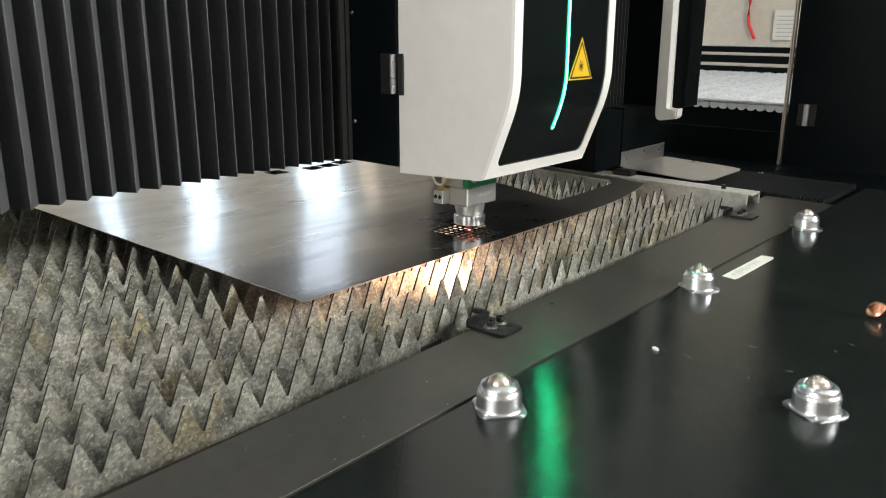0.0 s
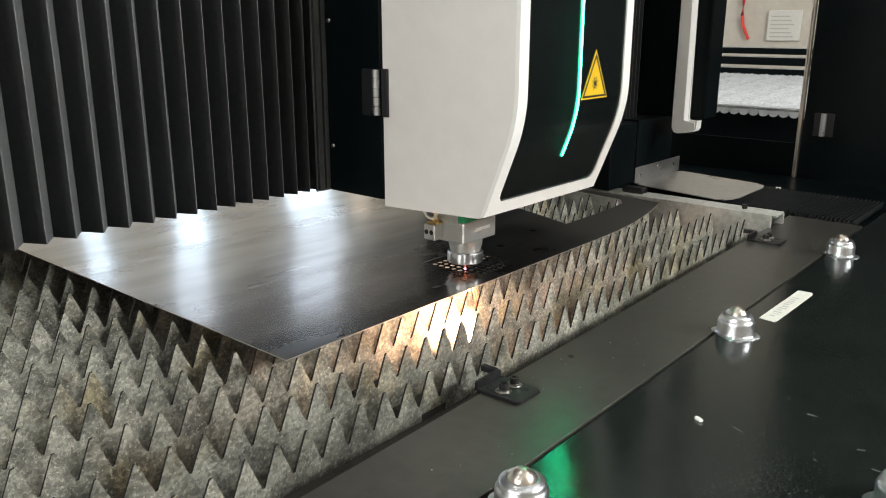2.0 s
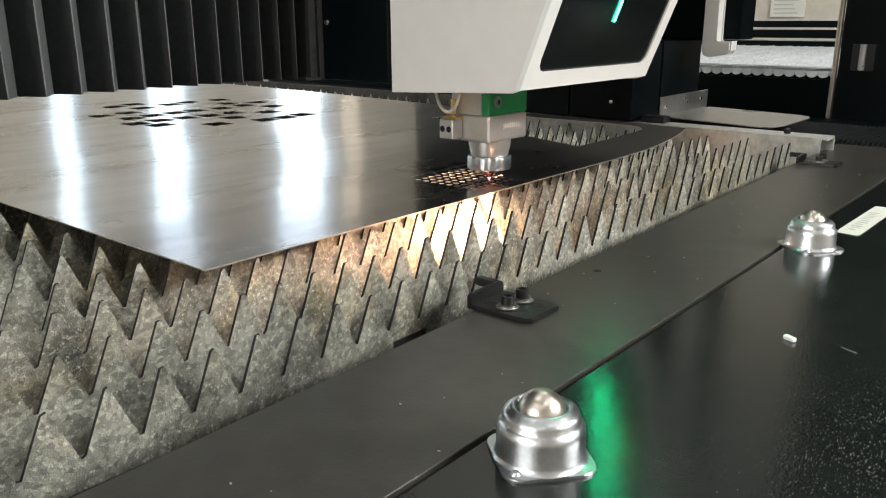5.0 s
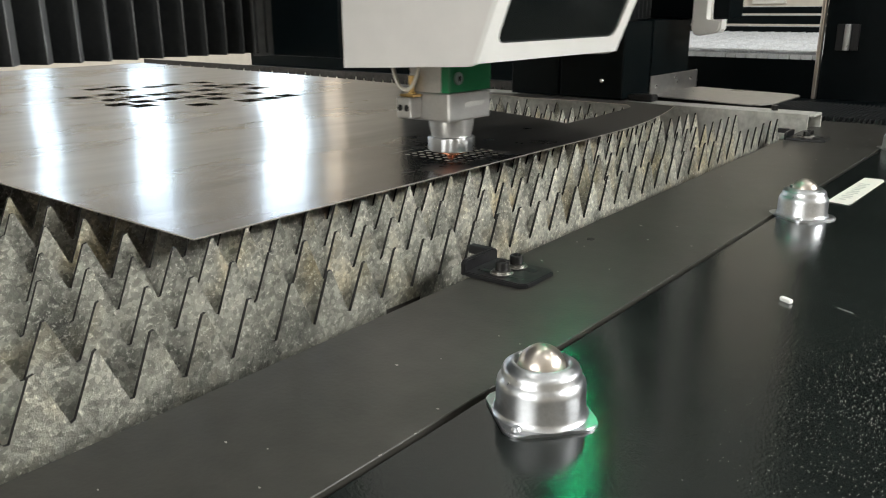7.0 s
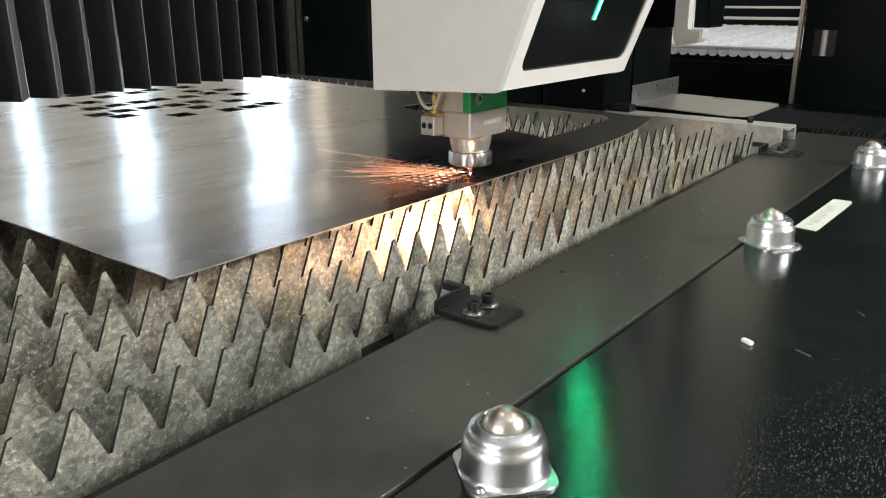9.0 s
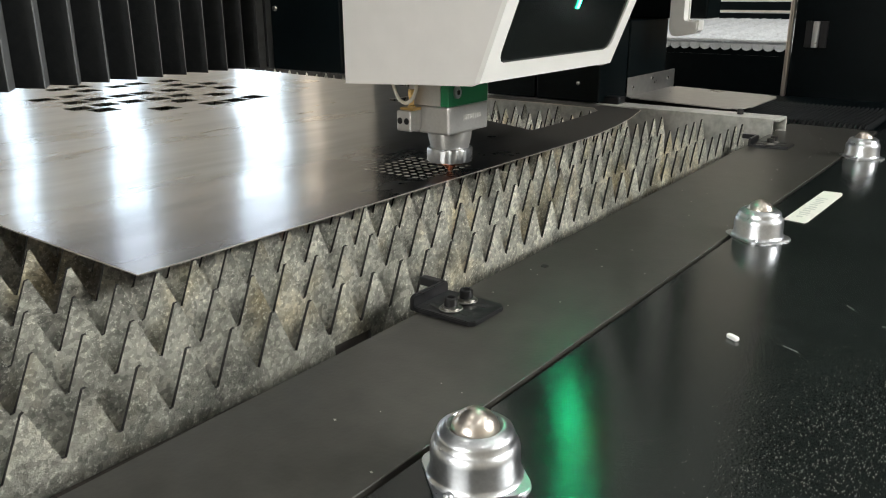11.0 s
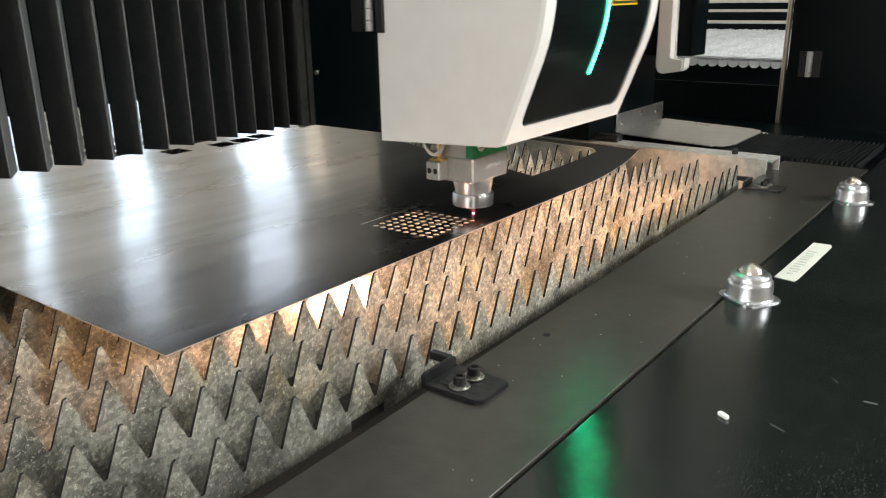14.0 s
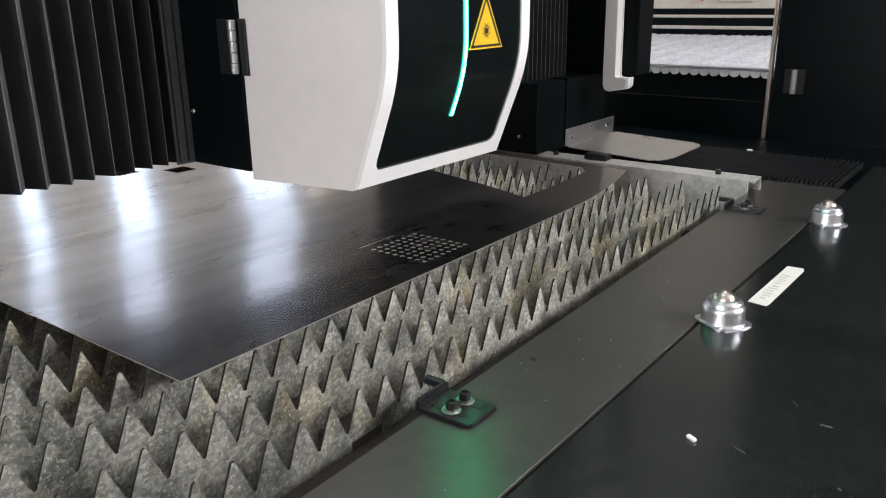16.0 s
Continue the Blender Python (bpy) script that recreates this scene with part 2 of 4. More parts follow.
M_RAIL = mat("grey_steel_rail", (0.50, 0.50, 0.47), 0.42, 0.3, 0.25, 10, 0.1, 150, 0.1)
M_RUST = mat("rusty_sooty_ledge", (0.016, 0.011, 0.008), 0.85, 0, 0.5, 30, 0.4, 300)
M_CLAD = mat("grey_wall_cladding", (0.20, 0.20, 0.205), 0.7, 0, 0.10, 1.4)
M_DIMPANE = mat("dim_glow_panel", (0.7, 0.78, 0.9), 0.6, emit=1.7, emit_colour=(0.72, 0.82, 1.0))
M_CREAMGLOW = mat("cream_window_blind", (0.85, 0.76, 0.62), 0.8, emit=1.1, emit_colour=(1.0, 0.86, 0.70))
M_PIT = mat("sooty_steel", (0.05, 0.045, 0.04), 0.8, 0, 0.4, 8)
M_FLOOR = mat("hall_concrete", (0.30, 0.29, 0.27), 0.55, 0, 0.15, 2)
M_WALL = mat("cream_hall_wall", (0.62, 0.57, 0.49), 0.8, 0, 0.08, 1.2)
M_CEIL = mat("roof_sheet", (0.55, 0.55, 0.54), 0.7, 0, 0.08, 1.0)
M_SKYGLOW = mat("outdoor_daylight", (0.9, 0.95, 1.0), 0.8, emit=3.0, emit_colour=(0.66, 0.82, 1.0))
M_FARBED = mat("far_bright_slats", (0.54, 0.55, 0.56), 0.5, 0.1, 0.2, 14)
M_FARSLAT = mat("far_grey_slats", (0.45, 0.46, 0.47), 0.5, 0.1, 0.3, 14)
M_RED = mat("red_cable", (0.75, 0.05, 0.04), 0.5)
M_SPARK = mat("white_hot_metal", (1.0, 0.6, 0.3), 0.5, emit=360.0, emit_colour=(1.0, 0.53, 0.30))
M_SLATGLOW = mat("glowing_slag", (1.0, 0.5, 0.2), 0.5, emit=44.0, emit_colour=(1.0, 0.54, 0.31))
M_STREAK = mat("orange_spark", (1.0, 0.5, 0.2), 0.5, emit=1.0, emit_colour=(1.0, 0.38, 0.26))
M_DIMGLOW = mat("slat_glow_dim", (1.0, 0.5, 0.3), 0.5, emit=18.0, emit_colour=(1.0, 0.52, 0.32))
M_PLASMA = mat("violet_plasma", (1.0, 0.6, 0.9), 0.5, emit=12.0, emit_colour=(1.0, 0.40, 0.72))
M_GRITGLINT = mat("grit_and_glint", (0.42, 0.40, 0.37), 0.4, 0.3)
M_SCREW = mat("bright_screw", (0.8, 0.8, 0.8), 0.25, 1.0)

# ---------------------------------------------------------------- mesh helpers


def link(name, bm, material, parent=None, label="", smooth=False):
    me = bpy.data.meshes.new(name)
    bmesh.ops.recalc_face_normals(bm, faces=bm.faces)
    bm.to_mesh(me)
    bm.free()
    for m in (material if isinstance(material, (list, tuple)) else (material,)):
        me.materials.append(m)
    if smooth:
        for p in me.polygons:
            p.use_smooth = True
        me.set_sharp_from_angle(angle=radians(40))
    ob = new(name, me)
    if parent:
        ob.parent = parent
    if label:
        tagged(ob, label)
    return ob


def part(name, bm, material, parent, label="", smooth=False):
    return link(name, bm, material, parent, label, smooth)


def empty(name, x=0, y=0, z=0):
    ob = new(name)
    ob.matrix_world = pose(x, y, z)
    return ob


def box(x0, x1, y0, y1, z0, z1, bevel=0.0, seg=2, bm=None):
    own = bm or bmesh.new()
    r = bmesh.ops.create_cube(own, size=1.0, matrix=Matrix.Translation(((x0 + x1) / 2, (y0 + y1) / 2, (z0 + z1) / 2)) @ Matrix.Diagonal((x1 - x0, y1 - y0, z1 - z0, 1)))
    if bevel:
        es = {e for v in r["verts"] for e in v.link_edges}
        bmesh.ops.bevel(own, geom=list(es), offset=bevel, segments=seg, affect="EDGES", profile=0.5)
    return own


def lathe(profile, steps=32, bm=None, m=None):
    """A body of revolution about z from (radius, height) pairs."""
    own = bm or bmesh.new()
    m = m or Matrix.Identity(4)
    rings = []
    for r, z in profile:
        if r < 1e-6:
            rings.append([own.verts.new(m @ Vector((0, 0, z)))])
        else:
            rings.append([own.verts.new(m @ Vector((r * math.cos(2 * math.pi * i / steps), r * math.sin(2 * math.pi * i / steps), z))) for i in range(steps)])
    for a, b in zip(rings, rings[1:]):
        for i in range(steps):
            j = (i + 1) % steps
            if len(a) == 1 and len(b) == 1:
                continue
            if len(a) == 1:
                own.faces.new((a[0], b[i], b[j]))
            elif len(b) == 1:
                own.faces.new((a[i], a[j], b[0]))
            else:
                own.faces.new((a[i], a[j], b[j], b[i]))
    return own


def prism(points, axis, a, b, bm=None):
    """A polygon of (u, v) pairs drawn out along an axis from a to b: x takes (y, z), y takes (x, z), z takes (x, y)."""
    own = bm or bmesh.new()
    put = {"x": lambda u, v, w: (w, u, v), "y": lambda u, v, w: (u, w, v), "z": lambda u, v, w: (u, v, w)}[axis]
    lo = [own.verts.new(put(u, v, a)) for u, v in points]
    hi = [own.verts.new(put(u, v, b)) for u, v in points]
    own.faces.new(lo)
    own.faces.new(hi)
    for i in range(len(points)):
        j = (i + 1) % len(points)
        own.faces.new((lo[i], lo[j], hi[j], hi[i]))
    return own


def tube(points, r, steps=10, bm=None):
    own = bm or bmesh.new()
    rings = []
    for i, p in enumerate(points):
        d = (Vector(points[min(i + 1, len(points) - 1)]) - Vector(points[max(i - 1, 0)])).normalized()
        q = d.to_track_quat("Z", "Y").to_matrix()
        rings.append([own.verts.new(Vector(p) + q @ Vector((r * math.cos(2 * math.pi * k / steps), r * math.sin(2 * math.pi * k / steps), 0))) for k in range(steps)])
    for a, b in zip(rings, rings[1:]):
        for k in range(steps):
            j = (k + 1) % steps
            own.faces.new((a[k], a[j], b[j], b[k]))
    own.faces.new(rings[0])
    own.faces.new(rings[-1])
    return own


# ---------------------------------------------------------------- the hall
HALL = (-8.0, 5.0, -6.5, 11.0, -0.85, 4.9)


def hall():
    x0, x1, y0, y1, z0, z1 = HALL
    tagged(link("floor", box(x0, x1, y0, y1, z0 - 0.2, z0), M_FLOOR), "grey concrete hall floor under the machine", "floor", kind="structure")
    tagged(link("ceiling", box(x0 - 0.3, x1 + 0.3, y0 - 0.3, y1 + 0.3, z1, z1 + 0.2), M_CEIL), "pale sheet roof high over the hall", "ceiling", kind="structure")
    tagged(link("wall_south", box(x0, x1, y0 - 0.25, y0, z0, z1), M_WALL), "cream plastered hall wall", "wall", kind="structure")
    # east wall, out of view, with an opening added for the fill lamp
    bm = bmesh.new()
    for a in ((y0, 1.7, z0, z1), (7.5, y1, z0, z1), (1.7, 7.5, z0, 2.3), (1.7, 7.5, 4.1, z1)):
        box(x1, x1 + 0.25, *a, bm=bm)
    tagged(link("wall_east", bm, M_WALL), "cream plastered hall wall with a band of high windows", "wall", kind="structure")
    tagged(link("wall_north", box(x0, x1, y1, y1 + 0.25, z0, z1), M_WALL), "cream plastered hall wall far behind the second machine", "wall", kind="structure")
    # west wall with tall window openings
    gaps = [(0.6, 1.5), (3.78, 4.12), (4.80, 5.36), (6.45, 7.36), (7.50, 7.98), (9.6, 10.3)]
    bm = bmesh.new()
    last = y0
    for a, b in gaps:
        box(x0 - 0.25, x0, last, a, z0, z1, bm=bm)
        box(x0 - 0.25, x0, a, b, z0, 0.35, bm=bm)
        box(x0 - 0.25, x0, a, b, 3.30 if 3 < a < 7 else 2.35, z1, bm=bm)
        last = b
    box(x0 - 0.25, x0, last, y1, z0, z1, bm=bm)
    tagged(link("wall_west", bm, M_WALL), "cream hall wall with tall bright windows", "wall", kind="structure")
    for i, (a, b) in enumerate(gaps):
        bm = bmesh.new()
        for f in (a, b - 0.04):
            box(x0 - 0.16, x0 - 0.08, f, f + 0.04, 0.35, 2.35, bm=bm)
        for zz in (0.35, 2.31):
            box(x0 - 0.155, x0 - 0.085, a + 0.04, b - 0.04, zz, zz + 0.04, bm=bm)
        tagged(link("window_%d" % (i + 1), bm, M_RAIL), "tall hall window with a grey steel frame", "window", kind="structure")
    # made-up glowing panel that gives the sheet its cream reflection
    tagged(link("blind", box(x0 - 0.21, x0 - 0.17, 7.44, 8.04, 0.30, 2.40), M_CREAMGLOW), "cream blind glowing with daylight in a hall window", "blind", kind="structure")
    # grey cladding between the windows; glowing upper panes added for the reflection's faint end
    bm = bmesh.new()
    last = y0
    for a, b in [g for g in gaps if 3 < g[0] < 7]:
        box(x0 + 0.004, x0 + 0.03, last, a - 0.01, 2.42, z1 - 0.01, bm=bm)
        box(x0 + 0.004, x0 + 0.03, a - 0.01, b + 0.01, 3.32, z1 - 0.01, bm=bm)
        tagged(link("frosted_pane", box(x0 - 0.22, x0 - 0.18, a - 0.02, b + 0.02, 2.15, 3.36), M_DIMPANE), "bluish frosted upper window pane", "window pane", kind="structure")
        last = b + 0.01
    box(x0 + 0.004, x0 + 0.03, last, y1, 2.42, z1 - 0.01, bm=bm)
    tagged(link("cladding", bm, M_CLAD), "grey sheet cladding on the upper hall wall", "cladding", kind="structure")
    tagged(link("backdrop", box(x0 - 1.2, x0 - 1.1, y0, y1, z0, z1), M_SKYGLOW), "bright overcast daylight outside the windows", "backdrop", kind="structure")


hall()


# ---------------------------------------------------------------- machine table
JOINT = -0.552


def table():
    bm = prism([(-0.666, -0.6), (-0.715, 1.78), (-0.724, 2.225), (JOINT - 0.001, 2.225), (JOINT - 0.001, -0.6)], "z", -0.008, 0.0)
    bmesh.ops.bevel(bm, geom=[e for e in bm.edges if all(v.co.z > -0.004 for v in e.verts)], offset=0.0006, segments=1, affect="EDGES")
    strip = tagged(link("edge_plate", bm, M_STRIP), "dark grey painted steel strip between slat bed and bench", "plate")
    # small tapped hole
    part("screw_hole", lathe([(0.0, 0.0006), (0.0042, 0.0006), (0.0042, -0.002)], 16), M_SIGNBLACK, strip).location = (-0.671, 1.103, 0)
    bench = empty("loading_bench")
    tagged(bench, "glossy black painted loading bench beside the slat bed", "bench")
    part("bench_top", box(JOINT + 0.0026, 0.62, -0.8, 2.53, -0.012, -0.0015, 0.0006, 1), M_BENCH, bench)
    part("bench_body", box(-0.655, 0.60, -0.8, 2.53, -0.84, -0.013), M_BLACK, bench)
    # pit round the slats, open into a slag chute
    pit = tagged(link("slag_pit", box(-3.62, -3.60, -0.8, 2.25, -0.84, -0.01), M_PIT), "sooty steel pit under the slat bed", "pit")
    part("pit_wall", box(-3.6, -0.66, -0.82, -0.80, -0.84, -0.01), M_PIT, pit)
    part("pit_wall", box(-3.6, -0.66, 2.312, 2.33, -0.84, -0.014), M_PIT, pit)
    part("pit_wall", box(-0.6645, -0.6565, -0.8, 2.17, -0.84, -0.010), M_PIT, pit)
    for a in ((-3.6, -1.35, -0.8, 2.17), (-0.83, -0.68, -0.8, 2.17), (-1.35, -0.83, -0.8, 0.95), (-1.35, -0.83, 1.7, 2.17)):
        part("pit_floor", box(*a, -0.50, -0.48), M_PIT, pit)


table()

# ---------------------------------------------------------------- toothed slats
PITCH, TIP, VALLEY = 0.0413, 0.0262, -0.0165


def slat_mesh(seed, y0=-0.44, y1=2.055, bottom=-0.11, notches=()):
    rnd = random.Random(seed)
    pts = []
    n = int((y1 - y0) / PITCH)
    ph = 0.598 - 25 * PITCH
    for i in range(n):
        c = ph + i * PITCH
        tip = TIP + rnd.uniform(-0.0030, 0.0) * (rnd.random() < 0.5)
        w = rnd.uniform(0.0011, 0.0024)
        pts += [(c - PITCH / 2 + 0.0016, VALLEY + rnd.uniform(-0.0015, 0.0015)), (c - w, tip - rnd.uniform(0.0, 0.0012)), (c + w * 0.8, tip), (c + PITCH / 2 - 0.0016, VALLEY + rnd.uniform(-0.0015, 0.0015))]
    low = [bottom] * len(pts)
    for n0, n1 in notches:
        for yy, first in ((n0, True), (n1, False)):
            i = next(q for q in range(len(pts) - 1) if pts[q][0] <= yy < pts[q + 1][0])
            f = (yy - pts[i][0]) / (pts[i + 1][0] - pts[i][0])
            p = (yy, pts[i][1] + f * (pts[i + 1][1] - pts[i][1]))
            pts[i + 1:i + 1] = [p, (yy + 0.0002, p[1])]
            low[i + 1:i + 1] = [bottom, -0.030] if first else [-0.030, bottom]
        for q, p in enumerate(pts):
            if n0 + 0.0001 < p[0] < n1 + 0.0001:
                low[q] = -0.030
    bm = bmesh.new()
    t = 0.0015
    a = [bm.verts.new((-t, u, v)) for u, v in pts]
    b = [bm.verts.new((t, u, v)) for u, v in pts]
    a2 = [bm.verts.new((-t, u, d)) for (u, v), d in zip(pts, low)]
    b2 = [bm.verts.new((t, u, d)) for (u, v), d in zip(pts, low)]
    for i in range(len(pts) - 1):
        # back faces blackened to deepen the shade in the gaps; edges are burnt
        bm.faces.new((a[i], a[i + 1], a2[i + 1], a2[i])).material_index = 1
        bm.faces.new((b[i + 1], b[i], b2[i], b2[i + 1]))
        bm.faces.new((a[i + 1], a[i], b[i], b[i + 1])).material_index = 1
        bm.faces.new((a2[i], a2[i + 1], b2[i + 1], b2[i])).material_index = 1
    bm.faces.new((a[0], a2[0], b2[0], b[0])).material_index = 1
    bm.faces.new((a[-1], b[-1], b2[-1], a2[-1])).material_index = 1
    return bm


def slats():
    rnd = random.Random(5)
    for k in range(32):
        ob = link("support_slat", slat_mesh(k, y1=2.055 if k < 10 else 2.29, notches=((0.872, 0.920), (1.80, 1.838)) if k == 0 else ()), [M_SLAT, M_EDGESHADE])
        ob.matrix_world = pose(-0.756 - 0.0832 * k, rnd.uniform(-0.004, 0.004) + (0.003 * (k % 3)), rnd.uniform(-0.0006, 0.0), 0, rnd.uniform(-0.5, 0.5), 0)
        tagged(ob, "galvanised steel support slat with saw teeth, back face blackened as gap shade", "slat", group="support slats of the cutting bed")
        if k == 0:
            for a, b in ((0.868, 0.924), (1.796, 1.842)):
                # dark backing boxes stand in for the shade inside the notches
                part("rubber_stop", box(-0.0060, -0.0022, a + 0.003, b - 0.003, -0.11, -0.0298), M_PIT, ob)
    # rusty ledge of the pallet frame along the foot of the outermost slat
    frame_bar = tagged(empty("pallet_frame"), "rusty dark steel ledge along the foot of the slats", "pallet frame")
    part("ledge", box(-0.7525, -0.690, -0.5, 2.055, -0.046, -0.038, 0.001), M_RUST, frame_bar)
    # unseen blocks added to keep the glow below off the near teeth
    for x0, x1 in ((-0.8365, -0.7585), (-0.9195, -0.8420)):
        part("cross_bar", box(x0, x1, 0.90, 0.985, -0.16, -0.058, 0.002), M_RUST, frame_bar)
    part("web", box(-0.705, -0.697, -0.5, 2.055, -0.20, -0.0465), M_RUST, frame_bar)
    # the end rail that holds the slats
    bm = box(-1.54, -0.715, 2.062, 2.068, -0.10, 0.030, 0.001)
    rail = tagged(link("end_rail", bm, M_RAIL), "grey steel channel rail holding the slat ends", "rail")
    part("flange", box(-1.54, -0.705, 2.0685, 2.125, 0.024, 0.030, 0.002), M_RAIL, rail)
    part("back_web", box(-1.54, -0.705, 2.120, 2.126, -0.10, 0.0235, 0.001), M_RAIL, rail)
    for x in (-0.79, -1.20, -1.26):
        b = part("rail_bolt", lathe([(0, 0.041), (0.006, 0.041), (0.0065, 0.039), (0.0065, 0.0305)], 12), M_BOLT, rail)
        b.location = (x, 2.093, 0)
    tagged(link("back_rail", box(-3.5, -1.545, 2.300, 2.308, -0.10, 0.034, 0.001), M_PIT), "sooty steel rail behind the far slat ends", "rail")
    part("latch", box(-1.115, -1.055, 2.078, 2.112, 0.0305, 0.046, 0.004), M_CLAMP, rail, "small black latch block")


slats()

# ---------------------------------------------------------------- the steel sheet
SHEET_Z = 0.028
HX0, HY0, HP = -1.061, 1.252, 0.01514


def sheet_lift(x, y):
    s = min(1, max(0, (y - 1.55) / 0.5))
    f = min(1, max(0, (x + 1.35) / 0.28))
    return 0.012 * s * s * f


def steel_sheet():
    bm = bmesh.new()
    edges = []

    def loop(pts):
        vs = [bm.verts.new((x, y, 0)) for x, y in pts]
        for i in range(len(vs)):
            edges.append(bm.edges.new((vs[i], vs[(i + 1) % len(vs)])))

    def front(y):
        s = min(1, max(0, (y - 1.66) / 0.33))
        return -0.922 - 0.042 * s * s

    out = [(-0.922, 0.787)]
    y = 0.85
    while y < 1.98:
        out.append((front(y), y))
        y += 0.045
    out += [(-0.962, 1.988), (-1.08, 2.006), (-1.20, 2.024), (-1.6, 2.085), (-2.4, 2.17), (-3.35, 2.20), (-3.35, 0.79)]
    x = -3.0
    while x < -0.95:
        out.append((x, 0.787))
        x += 0.2
    loop(out)
    # the cut-out window
    win = [(-1.041, 1.680), (-1.036, 1.78), (-1.034, 1.88), (-1.036, 1.935), (-1.06, 1.965), (-1.20, 1.992), (-1.36, 2.02), (-1.50, 2.04), (-1.55, 1.94), (-1.56, 1.86), (-1.42, 1.805), (-1.30, 1.766), (-1.16, 1.724)]
    loop(win)
    for i in range(8):
        for j in range(8):
            cx, cy = HX0 + HP * i, HY0 + HP * j
            loop([(cx + 0.0044 * math.cos(a * math.pi / 6), cy + 0.0044 * math.sin(a * math.pi / 6)) for a in range(12)])
    loop([(-1.0858, 1.243), (-1.0842, 1.243), (-1.0842, 1.330), (-1.0858, 1.330)])
    # square blanks cut from the sheet
    s = 0.0285
    for cx, cy in squares():
        loop([(cx - s, cy - s), (cx + s, cy - s), (cx + s, cy + s), (cx - s, cy + s)])
    bmesh.ops.triangle_fill(bm, use_beauty=True, use_dissolve=False, edges=edges)
    top = list(bm.faces)
    r = bmesh.ops.extrude_face_region(bm, geom=top)
    for v in [g for g in r["geom"] if isinstance(g, bmesh.types.BMVert)]:
        v.co.z -= 0.0016
    for f in bm.faces:
        f.material_index = 1 if abs(f.normal.z) < 0.5 else 0
    for v in bm.verts:
        v.co.z += SHEET_Z + sheet_lift(v.co.x, v.co.y)
    bmesh.ops.recalc_face_normals(bm, faces=bm.faces)
    for f in bm.faces:
        f.material_index = 1 if abs(f.normal.z) < 0.4 else 0
    tagged(link("steel_sheet", bm, [M_SHEET, M_SHEETEDGE]), "brushed steel sheet with cut square and round holes on the slats", "metal sheet")


def squares():
    got = [(-2.24, 1.365), (-2.42, 1.497), (-2.44, 1.567), (-2.327, 1.53), (-2.25, 1.442), (-2.127, 1.387), (-2.022, 1.339), (-2.145, 1.452), (-2.038, 1.409), (-1.957, 1.36), (-2.153, 1.522),
           (-2.035, 1.478), (-2.35, 1.632), (-2.157, 1.585), (-2.37, 1.70), (-2.028, 1.545), (-1.868, 1.456), (-2.36, 1.80), (-2.151, 1.667), (-2.038, 1.616), (-1.946, 1.556), (-2.168, 1.75),
           (-1.840, 1.512), (-1.847, 1.575), (-1.979, 1.686), (-2.085, 1.786), (-1.850, 1.638), (-1.862, 1.702), (-2.206, 1.828), (-2.248, 1.753)]
    keep = []
    for p in got:
        if all(max(abs(p[0] - q[0]), abs(p[1] - q[1])) > 0.060 for q in keep):
            keep.append(p)
    return keep


steel_sheet()

# times at which each round hole is done, row by row; the first three rows are open from the start
DONE = {}
for j, t in zip((4, 3, 2, 1, 0), (0.08, 0.40, 0.75, 1.10, 1.43)):
    DONE[3, j] = t
for j in (5, 6, 7):
    DONE[3, j] = -1
for j, t in zip(range(8), (1.80, 2.15, 2.47, 2.80, 3.15, 3.42, 3.80, 4.20)):
    DONE[4, j] = t
for j, t in zip(range(7, -1, -1), (4.60, 4.90, 5.25, 5.60, 5.95, 6.30, 6.63, 6.96)):
    DONE[5, j] = t
for j, t in zip(range(8), (7.30, 7.62, 8.00, 8.30, 8.62, 8.90, 9.26, 9.63)):
    DONE[6, j] = t
for j, t in zip(range(7, -1, -1), (10.0, 10.35, 10.7, 11.02, 11.36, 11.70, 12.00, 12.40)):
    DONE[7, j] = t

SLUGS = []


def slugs():
    """The round blanks that drop out of the sheet as they are cut free."""
    me = None
    for (i, j), t in DONE.items():
        if t < 0:
            continue
        if me is None:
            ob = link("round_slug", lathe([(0, -0.0001), (0.0040, -0.0001), (0.0043, -0.0004), (0.0043, -0.0014), (0, -0.0014)], 12), M_SHEET)
            me = ob.data
        else:
            ob = new("round_slug", me)
        ob.matrix_world = pose(HX0 + HP * i, HY0 + HP * j, SHEET_Z)
        tagged(ob, "small round steel blank cut from the sheet", "steel blank", group="round blanks cut from the sheet")
        SLUGS.append((ob, t, HX0 + HP * i, HY0 + HP * j))
    ob = tagged(link("kerf_strip", box(-0.0007, 0.0007, -0.0433, 0.0433, -0.0014, -0.0001), M_SHEET), "thin strip of steel burnt away along the cut line", "steel strip")
    ob.matrix_world = pose(-1.085, 1.2865, SHEET_Z)
    SLUGS.append((ob, 13.45, -1.085, 1.2865))


slugs()

# ---------------------------------------------------------------- the cutting head (origin: nozzle tip on the sheet)
YL, YR, ZB, ZT = -0.152, 0.175, 0.145, 0.95
FX = 0.214
FRONT = [(0.155, ZB + 0.003), (FX, 0.297), (FX, ZT)]


BEND = [0.252, 0.263, 0.274, 0.285, 0.296, 0.307, 0.318, 0.329, 0.342]


def front_at(z):
    """The folded front with a soft bend."""
    s = (FRONT[1][0] - FRONT[0][0]) / (FRONT[1][1] - FRONT[0][1])
    d = z - FRONT[1][1]
    r = 0.045
    if d > r:
        return FX
    if d < -r:
        return FX + s * d
    return FX - s * (r - d) ** 2 / (4 * r)


